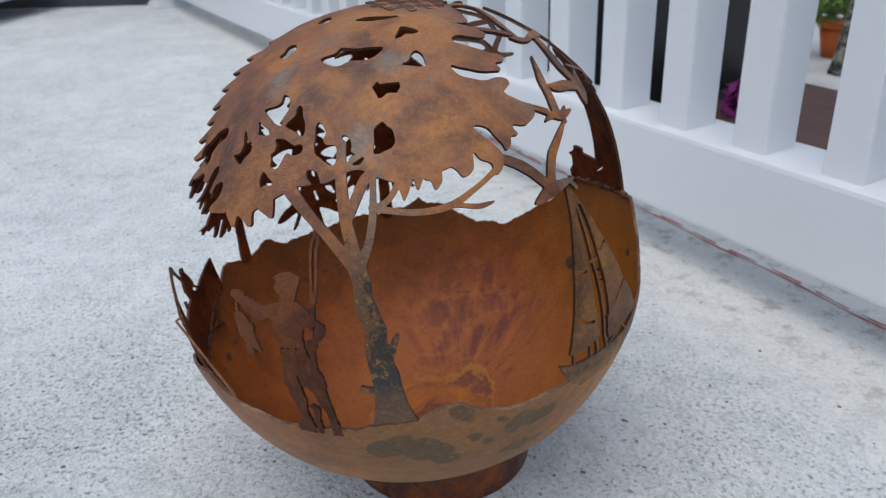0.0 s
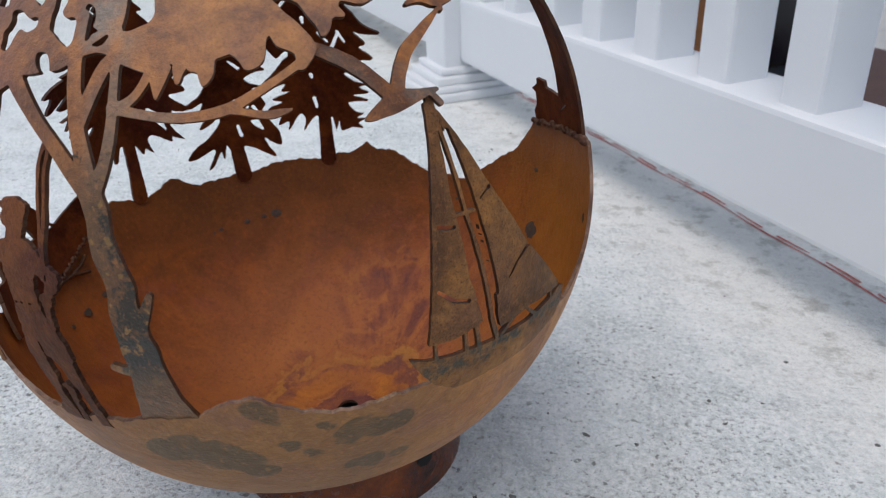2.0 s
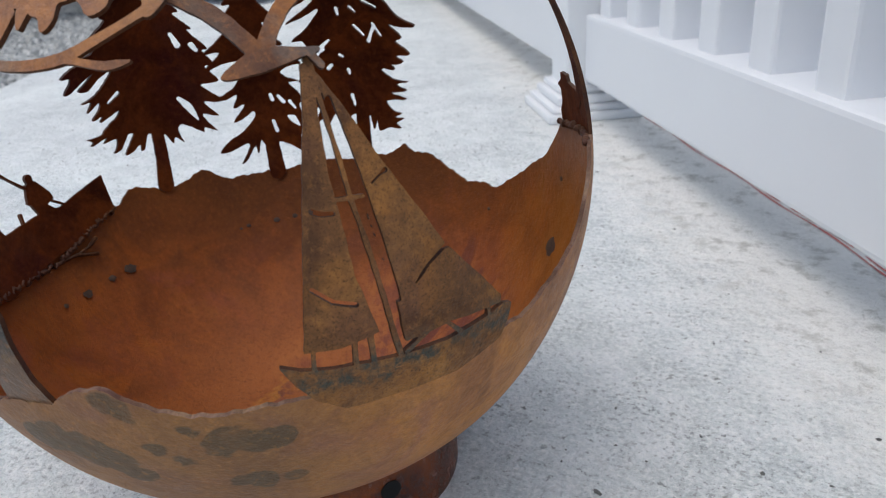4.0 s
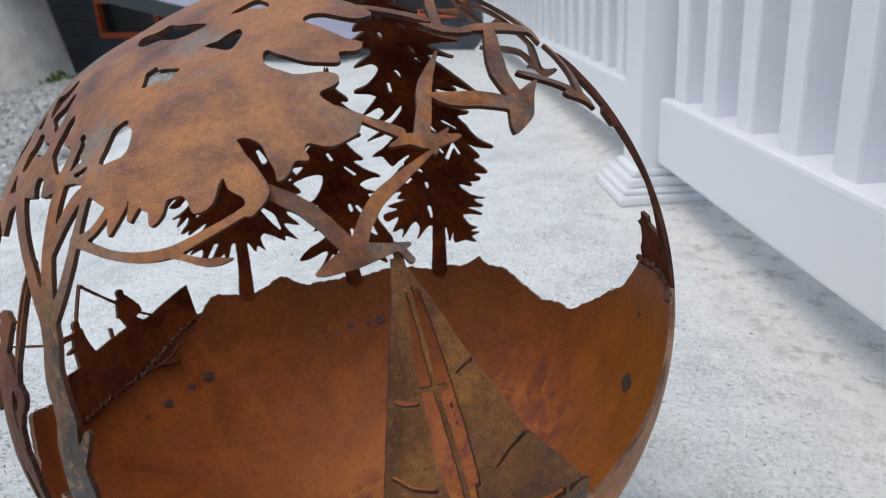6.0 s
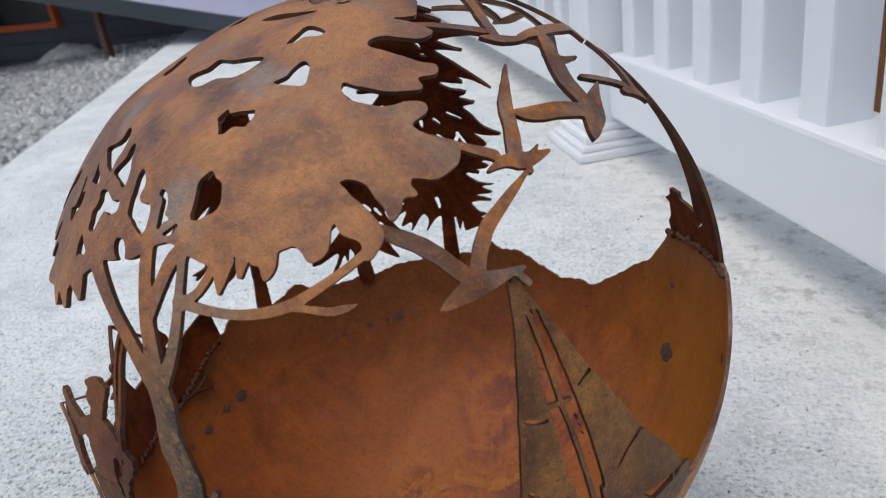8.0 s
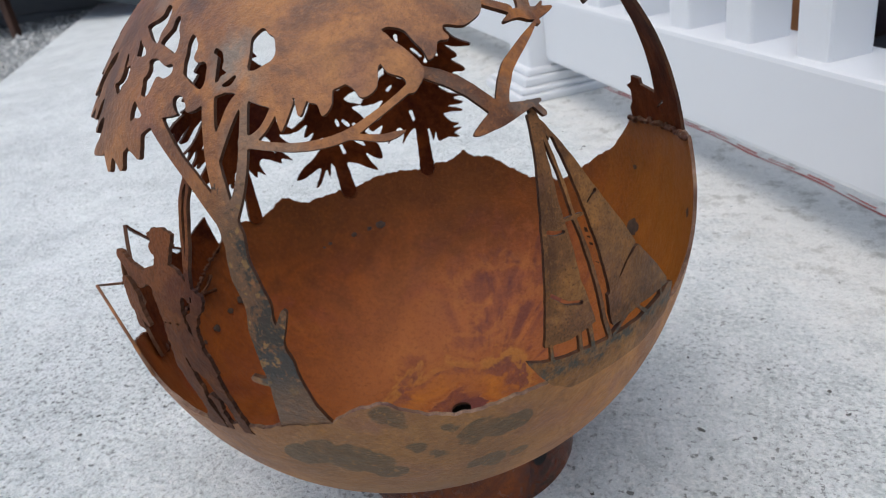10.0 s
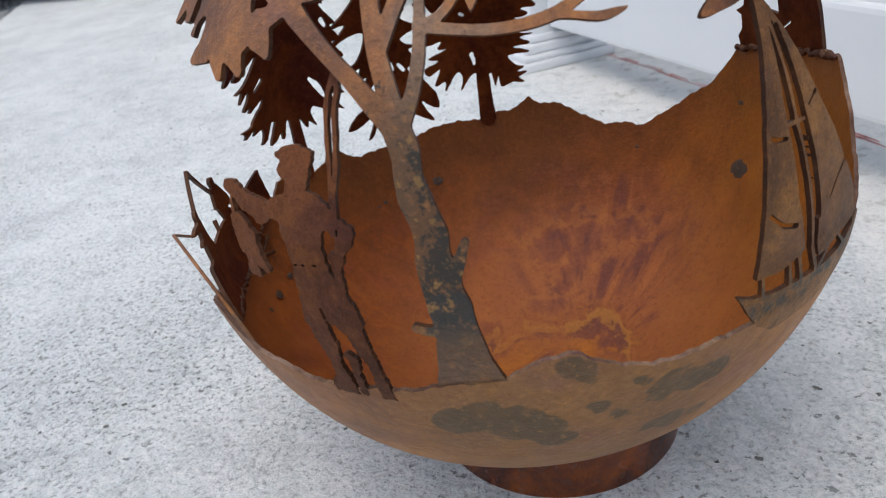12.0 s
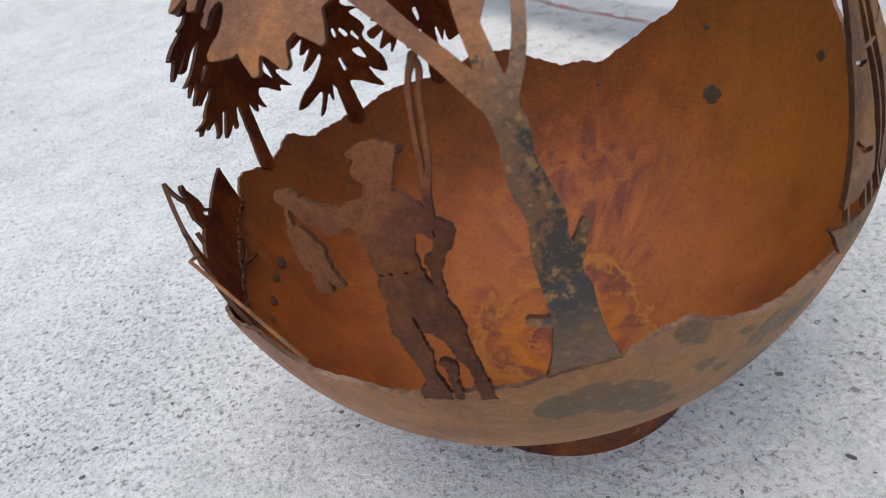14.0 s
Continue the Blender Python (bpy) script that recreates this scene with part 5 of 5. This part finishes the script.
    return np.maximum(d, -np.minimum.reduce(pricks))


plate("standing_figure", figure, (-112, 3), (-6.5, 7, -11.5, 13), 0.08, RUST_MAN, ball, "plain pitted steel figure holding a fish", lambda u, v: 0.2434 - 0.00030 * np.clip(v + 10, 0, 30))


def rowing_boat(U, V):
    """A rowing boat with two seated shapes and a rod."""
    return np.minimum.reduce([
        poly(U, V, (12.3, -6.6), (9.5, -6.9), (7, -6.7), (3.8, -6.6), (1.2, -6.4), (-2.6, -6.6), (-8.8, -5.0), (-8.7, -9.2), (-3.5, -10.9), (2.7, -11.6), (10.3, -12.4), (15.6, -11.0)),
        stroke(U, V, (0.25, -2.4, 0.5), (0.2, -2.9, 0.4)), poly(U, V, (0.9, -2.9), (1.6, -4.9), (1.2, -5.2), (0.6, -6.7), (-1.8, -6.8), (-0.9, -5.8), (-1.9, -5.4), (-1.8, -4.6), (-0.5, -2.9)),
        stroke(U, V, (7.8, -2.8, 0.5), (7.8, -3.3, 0.4)), poly(U, V, (7.1, -3.4), (8.5, -3.3), (9.2, -4.6), (9.6, -6.9), (6.4, -6.8), (7.1, -4.4)),
        stroke(U, V, (8.5, -3.7, 0.35), (10.4, -3.3, 0.28), (12.4, -2.8, 0.15)), stroke(U, V, (8.6, -4.9, 0.3), (10.3, -4.9, 0.15)),
        stroke(U, V, (0.9, -3.4, 0.12), (5.6, 0.84, 0.11), (7.5, -2.6, 0.10)), stroke(U, V, (3.2, -6.6, 0.15), (3.1, -5.6, 0.15)),
        stroke(U, V, (-1.6, -5.6, 0.1), (-2.9, -6.5, 0.1))]) + waver(U, V, 0.4, 0.04)


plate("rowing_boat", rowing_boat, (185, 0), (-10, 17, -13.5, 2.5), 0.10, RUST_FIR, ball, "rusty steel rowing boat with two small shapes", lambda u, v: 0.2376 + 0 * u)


def lighthouse(U, V):
    """A tapering tower with a gallery and lantern, a low house at its foot."""
    return np.maximum(np.minimum.reduce([
        poly(U, V, (-13.2, -8), (-12.2, -4), (-11.6, 0), (-11.3, 6.3), (-10.6, 12.6), (-5.2, 12.6), (-5.5, 6), (-5.4, 1), (-5.2, -8)),
        poly(U, V, (-12.0, 11.4), (-11.6, 12.6), (-4.2, 12.6), (-3.8, 11.4), (-5.4, 10.7), (-10.6, 10.7)), poly(U, V, (-9.9, 12.4), (-9.6, 15.6), (-6.2, 15.6), (-5.9, 12.4)),
        poly(U, V, (-10.2, 15.5), (-8.6, 18.0), (-7.4, 18.0), (-5.6, 15.5)),
        poly(U, V, (-5.6, -2.9), (-2.3, -2.6), (-2.2, -1.9), (-0.6, -1.9), (-0.5, -2.6), (0.7, -3.3), (-0.1, -3.7), (-0.1, -5.2), (0.4, -6.0), (-0.2, -8), (-5.6, -8))]),
        -np.minimum.reduce([stroke(U, V, (-5.5, -4.5, 0.14), (-7.0, -3.3, 0.14)), stroke(U, V, (-7.6, -6.0, 0.12), (-7.4, -5.7, 0.12))])) + waver(U, V, 0.5, 0.04)


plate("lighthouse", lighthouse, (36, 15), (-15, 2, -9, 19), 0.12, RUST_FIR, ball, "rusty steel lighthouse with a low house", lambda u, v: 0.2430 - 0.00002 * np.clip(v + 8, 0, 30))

# the second fishing rod: a thin bent bar standing off the ball
def at_ball(az, el, r):
    a, e = radians(az), radians(el)
    return Vector((r * math.cos(e) * math.cos(a), r * math.cos(e) * math.sin(a), ZC + r * math.sin(e)))


bead("fishing_rod", [at_ball(-151.0, -5.0, 0.238), at_ball(-142.1, -0.3, 0.2472), at_ball(-127.4, -13.5, 0.2424)], 0.0012, RUST_SKIN, ball, "thin bent steel rod", 0.0, 6)


def seam(name, ends, r, radius, label):
    (a0, e0), (a1, e1) = ends
    n = 70
    pts = [at_ball(a0 + (a1 - a0) * k / n, e0 + (e1 - e0) * k / n + 0.5 * math.sin(k * 0.9) * math.sin(k * 0.23), r) for k in range(n + 1)]
    return bead(name, pts, radius, WELD, ball, label, 0.5)


seam("weld_seam", ((37, 1.2), (7, 5.2)), 0.2385, 0.0021, "lumpy weld under the lighthouse")
seam("weld_seam", ((167.5, -17.4), (188, -23.4)), 0.2362, 0.0021, "lumpy weld under the rowing boat")
seam("weld_seam", ((188, -23.4), (212, -21.3)), 0.2362, 0.0019, "lumpy weld under the rowing boat")
for ends in (((187.5, -23.2), (182.0, -23.6), (178.8, -23.2), (175.8, -22.0)), ((182.5, -23.6), (180.0, -24.6), (177.4, -25.4))):
    bead("weld_spur", [at_ball(a, e, 0.2358) for a, e in ends], 0.0017, RUST_CUT, ball, "dark frozen spur of weld metal", 0.3)

# burnt spots where supports were tacked on
SPOTS = [(117.2, -29.6, 0.0050), (121, -29.9, 0.0028), (126.4, -30.3, 0.0032), (134.7, -30.6, 0.0022), (171.0, -31.6, 0.0052), (177, -31.7, 0.0036), (185.8, -31.8, 0.0046), (30.1, -23.2, 0.0085),
         (193.5, -31.2, 0.0026), (4.5, -9.0, 0.0056), (34.5, -10.0, 0.0030), (137, -31, 0.0016), (60, -24, 0.0018)]
for az, el, r in [(p[0], p[1], 1.25 * p[2]) for p in SPOTS]:
    bm = bmesh.new()
    rng = random.Random(int(az * 10))
    n = at_ball(az, el, 1.0) - Vector((0, 0, ZC))
    m = look(at_ball(az, el, R_IN - 0.0003), (0, 0, ZC))
    ring = [bm.verts.new(m @ Vector((r * rng.uniform(0.7, 1.1) * math.cos(q * math.pi / 8), 0.75 * r * rng.uniform(0.7, 1.1) * math.sin(q * math.pi / 8), 0.0004))) for q in range(16)]
    mid = bm.verts.new(m @ Vector((0, 0, -0.0006)))
    for q in range(16):
        bm.faces.new((mid, ring[q], ring[(q + 1) % 16]))
    part("weld_spot", bm, BURN, ball, "", True)


# ---- beyond the slab ----
house = thing("house", (-4.0, 4.5, -0.33), "charcoal clad house with orange window frames", "house")
HT = math.degrees(math.atan2(-0.49, 4.28))


def on_house(x, z, out=0.0):
    """A place on the house wall: x metres along it, z above the slab, out towards the slab."""
    d = Vector((math.cos(radians(HT)), math.sin(radians(HT)), 0))
    n = Vector((d.y, -d.x, 0))
    p = Vector((-5.90, 4.74, 0)) + d * x + n * out
    return Vector((p.x, p.y, z)) - Vector((-4.0, 4.5, -0.33))


bm = bmesh.new()
box(bm, pose(*on_house(3.0, 1.3, -0.15), 0, 0, HT), 9.0, 0.30, 3.4)
part("wall", bm, CLADDING, house)
for k in range(14):
    bm = bmesh.new()
    box(bm, pose(*on_house(3.0, -0.22 + 0.14 * k, 0.008), 0, 0, HT), 9.0, 0.018, 0.132, 0.003)
    part("cladding_board", bm, CLADDING, house)


def house_window(x0, x1, z0, z1):
    w = thing("window", on_house((x0 + x1) / 2, (z0 + z1) / 2, 0.02), "window with an orange frame")
    w.matrix_world = pose(*on_house((x0 + x1) / 2, (z0 + z1) / 2, 0.03), 0, 0, HT)
    w.parent = house
    for dx, dz, sx, sz in ((0, (z1 - z0) / 2, x1 - x0 + 0.05, 0.05), (0, -(z1 - z0) / 2, x1 - x0 + 0.05, 0.05), ((x1 - x0) / 2, 0, 0.05, z1 - z0), (-(x1 - x0) / 2, 0, 0.05, z1 - z0)):
        bm = bmesh.new()
        box(bm, pose(dx, -0.01, dz), sx, 0.06, sz, 0.004)
        part("window_frame", bm, ORANGE, w)
    bm = bmesh.new()
    box(bm, pose(0, 0.015, 0), x1 - x0, 0.01, z1 - z0)
    part("pane", bm, GLASS, w)


house_window(0.0, 0.86, 0.13, 0.44)
house_window(1.97, 2.62, 0.22, 0.75)
house_window(3.43, 4.03, 0.24, 0.90)

# lean-to roof that slopes down along the wall
HO = Vector((-4.0, 4.5, -0.33))
leanto = thing("lean_to_roof", on_house(1.5, -0.33, 0.5) + HO, "blue-grey sloping lean-to roof on brown posts", "roof")
lo = leanto.location.copy()


def roof_corner(x, dz, out):
    return on_house(x, 0.48 - 0.184 * (x - 1.6) + dz, out) + HO - lo


def slab_of(name, corners, thick, material):
    low = [p - Vector((0, 0, thick)) for p in corners]
    return raw(name, corners + low, [(0, 1, 2, 3), (7, 6, 5, 4), (0, 4, 5, 1), (1, 5, 6, 2), (2, 6, 7, 3), (3, 7, 4, 0)], material, leanto)


slab_of("roof_sheet", [roof_corner(-0.9, 0, 0.06), roof_corner(-0.9, 0, 0.76), roof_corner(3.5, 0, 0.76), roof_corner(3.5, 0, 0.06)], 0.02, ROOFING)
slab_of("fascia", [roof_corner(-0.9, 0.004, 0.77), roof_corner(-0.9, 0.004, 0.80), roof_corner(3.5, 0.004, 0.80), roof_corner(3.5, 0.004, 0.77)], 0.105, FASCIA)
for x in (-0.7, 2.16):
    bm = bmesh.new()
    h = 0.48 - 0.184 * (x - 1.6) - 0.02
    box(bm, pose(*(on_house(x, (h - 0.33) / 2, 0.70) + HO - lo), 0, 0, HT), 0.05, 0.05, h + 0.33, 0.004)
    part("post", bm, BROWN, leanto)

bm = bmesh.new()
box(bm, pose(0, 0, 0.95), 1.9, 2.2, 1.9, 0.03)
for v in bm.verts:
    v.co.x -= 0.26 * v.co.z if v.co.x > 0 else 0
garden_wall = part("garden_wall", bm, PLASTER)
garden_wall.matrix_world = pose(-6.98, 3.34, -0.33, 0, 0, 2)
tagged(garden_wall, "pale weathered plaster wall end beside the house", "wall")


def boulder(at, size, seed, label):
    bm = bmesh.new()
    bmesh.ops.create_icosphere(bm, subdivisions=4, radius=1)
    noise.seed_set(seed)
    for v in bm.verts:
        v.co *= 1 + 0.28 * noise.noise(v.co * 1.4) + 0.08 * noise.noise(v.co * 4)
        v.co = Vector((v.co.x * size[0], v.co.y * size[1], max(v.co.z, -0.5) * size[2]))
    ob = part("boulder", bm, BOULDER, None, "", True)
    ob.location = at
    return tagged(ob, label, "rock")


boulder((-4.85, 4.50, -0.27), (0.36, 0.22, 0.24), 4, "pale rounded boulder at the house wall")


def gravel():
    """Loose stones on the bed between the slab and the house."""
    rng = random.Random(11)
    base = [Vector(p) for p in ((1, 0, 0), (-1, 0, 0), (0, 1, 0), (0, -1, 0), (0, 0, 0.8), (0, 0, -0.8), (0.6, 0.6, 0.5), (-0.6, -0.6, 0.4))]
    tri = [(0, 2, 6), (2, 4, 6), (4, 0, 6), (2, 1, 4), (1, 3, 7), (3, 4, 7), (4, 1, 7), (3, 0, 4), (2, 0, 5), (1, 2, 5), (3, 1, 5), (0, 3, 5)]
    verts, faces = [], []
    for k in range(9000):
        s, w = rng.uniform(-0.5, 6.5), -1.15 - 4.1 * rng.random() ** 1.3
        c = along(s, w, ground_height(w))
        turn = Euler([rng.uniform(0, 6.3) for _ in range(3)]).to_matrix()
        r = rng.uniform(0.010, 0.026)
        sc = Vector((r, r * rng.uniform(0.6, 1), r * rng.uniform(0.5, 0.9)))
        o = len(verts)
        verts += [c + turn @ Vector((p.x * sc.x * rng.uniform(0.8, 1.2), p.y * sc.y, p.z * sc.z)) for p in base]
        faces += [tuple(o + i for i in f) for f in tri]
    return tagged(raw("gravel", verts, faces, GRAVEL), "loose grey gravel between slab and house", "gravel", kind="stuff")


gravel()


def tuft(name, at, n, spread, height, material, seed, label, category):
    """A clump of small leaves."""
    rng = random.Random(seed)
    verts, faces = [], []
    for k in range(n):
        a, q = rng.uniform(0, 6.28), spread * math.sqrt(rng.random())
        c = Vector((q * math.cos(a), q * math.sin(a), height * rng.random() * (1 - 0.5 * q / spread)))
        turn = Euler([rng.uniform(0, 6.3) for _ in range(3)]).to_matrix()
        l = rng.uniform(0.015, 0.035)
        o = len(verts)
        verts += [c + turn @ Vector(p) for p in ((0, -l, 0), (0.45 * l, 0, 0.1 * l), (0, l, 0), (-0.45 * l, 0, 0.1 * l))]
        faces.append((o, o + 1, o + 2, o + 3))
    ob = raw(name, verts, faces, material)
    ob.location = at
    return tagged(ob, label, category)


tuft("weed_clump", (-6.05, 4.2, -0.33), 420, 0.20, 0.22, LEAF, 2, "low green weeds at the wall's foot", "plant")
tuft("weed_clump", (-5.35, 4.45, -0.33), 160, 0.12, 0.14, LEAF, 3, "low green weeds beside the boulder", "plant")

# behind the fence
bm = bmesh.new()
box(bm, pose(*along(0.0, 1.53, -0.16), 0, 0, FTURN), 9.0, 1.36, 0.08, 0.01)
tagged(part("terrace", bm, DECK), "dark red-brown terrace behind the fence", "terrace", kind="structure")
bm = bmesh.new()
box(bm, pose(*along(0.0, 4.22, -0.17), 0, 0, FTURN), 9.0, 4.0, 0.08, 0.01)
tagged(part("garden_path", bm, PAVING), "light grey paving behind the terrace", "path", kind="structure")
cabinet = thing("black_cabinet", along(2.09, 1.53, -0.12), "low glossy black cabinet behind the fence", "cabinet", "", FTURN)
bm = bmesh.new()
box(bm, pose(0, 0, 0.39), 1.8, 0.66, 0.70, 0.02)
part("body", bm, BLACK, cabinet)
bm = bmesh.new()
box(bm, pose(0, 0, 0.02), 1.76, 0.60, 0.04, 0.005)
part("plinth", bm, FASCIA, cabinet)
for k in range(2):
    bm = bmesh.new()
    box(bm, pose(-0.45 + 0.9 * k, 0.336, 0.39), 0.88, 0.018, 0.64, 0.006)
    part("door", bm, BLACK, cabinet)


bm = bmesh.new()
box(bm, pose(*along(0.948, 1.10, 0.20), 0, 0, FTURN), 0.055, 0.055, 0.64, 0.004)
tagged(part("wooden_post", bm, OAKWOOD), "orange-brown wooden post behind the fence", "post")


def birch():
    """The lower trunk of a young birch, knobbly, with pale and dark bark."""
    ob = thing("tree", along(1.22, 2.46, -0.13), "young tree with mottled grey and black bark", "tree")
    rng = random.Random(6)
    bm = bmesh.new()
    rows = []
    for k in range(26):
        z = 0.07 * k
        r = 0.036 + 0.02 * math.exp(-z * 9) - 0.006 * z + rng.uniform(-0.003, 0.003)
        cx, cy = 0.03 * math.sin(z * 2.3), 0.02 * math.sin(z * 3.1 + 1)
        rows.append([bm.verts.new((cx + r * rng.uniform(0.9, 1.12) * math.cos(q * math.pi / 8), cy + r * rng.uniform(0.9, 1.12) * math.sin(q * math.pi / 8), z)) for q in range(16)])
    for p, q in zip(rows, rows[1:]):
        for j in range(16):
            bm.faces.new((p[j], p[(j + 1) % 16], q[(j + 1) % 16], q[j]))
    bm.faces.new(rows[-1])
    bm.faces.new(rows[0][::-1])
    part("trunk", bm, BARK, ob, "", True)


birch()


def flower_pot(at):
    ob = thing("flower_pot", at, "orange flower pot with a leafy green plant", "flower pot")
    bm = bmesh.new()
    bmesh.ops.create_cone(bm, cap_ends=True, segments=32, radius1=0.055, radius2=0.08, depth=0.14, matrix=pose(0, 0, 0.07))
    part("pot", bm, POT, ob, "", True)
    bm = bmesh.new()
    bmesh.ops.create_cone(bm, cap_ends=True, segments=32, radius1=0.087, radius2=0.087, depth=0.025, matrix=pose(0, 0, 0.14))
    part("pot_rim", bm, POT, ob)
    t = tuft("leaves", (0, 0, 0.15), 300, 0.13, 0.22, LEAF, 5, "", "")
    t.parent = ob
    return ob


flower_pot(along(1.45, 2.70, -0.13))
tuft("flower_clump", along(1.03, 1.68, -0.12), 120, 0.05, 0.17, PETAL, 9, "magenta flowers low behind the fence", "flowers")


def grit():
    """Dark crumbs of stone and bark on the slab."""
    rng = random.Random(21)
    tri = [(k, (k + 1) % 7, 7) for k in range(7)] + [tuple(range(6, -1, -1))]
    verts, faces = [], []
    for k in range(800):
        s, w = rng.uniform(-0.9, 2.4), rng.uniform(-1.2, 0.56)
        c = along(s, w, 0.0006)
        if math.hypot(c.x, c.y) < 0.14:
            continue
        a, r = rng.uniform(0, 6.3), rng.choice((0.0010, 0.0012, 0.0014, 0.0016, 0.0019, 0.0022, 0.0026, 0.0032))
        turn = Euler((0, 0, a)).to_matrix()
        o = len(verts)
        long = rng.uniform(0.8, 1.8)
        verts += [c + turn @ Vector((long * r * q * math.cos(an), r * q * math.sin(an), 0)) for an, q in [(0.898 * j, rng.uniform(0.45, 1.2)) for j in range(7)]] + [c + Vector((0, 0, 0.5 * r))]
        faces += [tuple(o + i for i in f) for f in tri]
    return tagged(raw("grit", verts, faces, GRIT), "dark grit scattered on the concrete slab", "grit", kind="stuff")


grit()
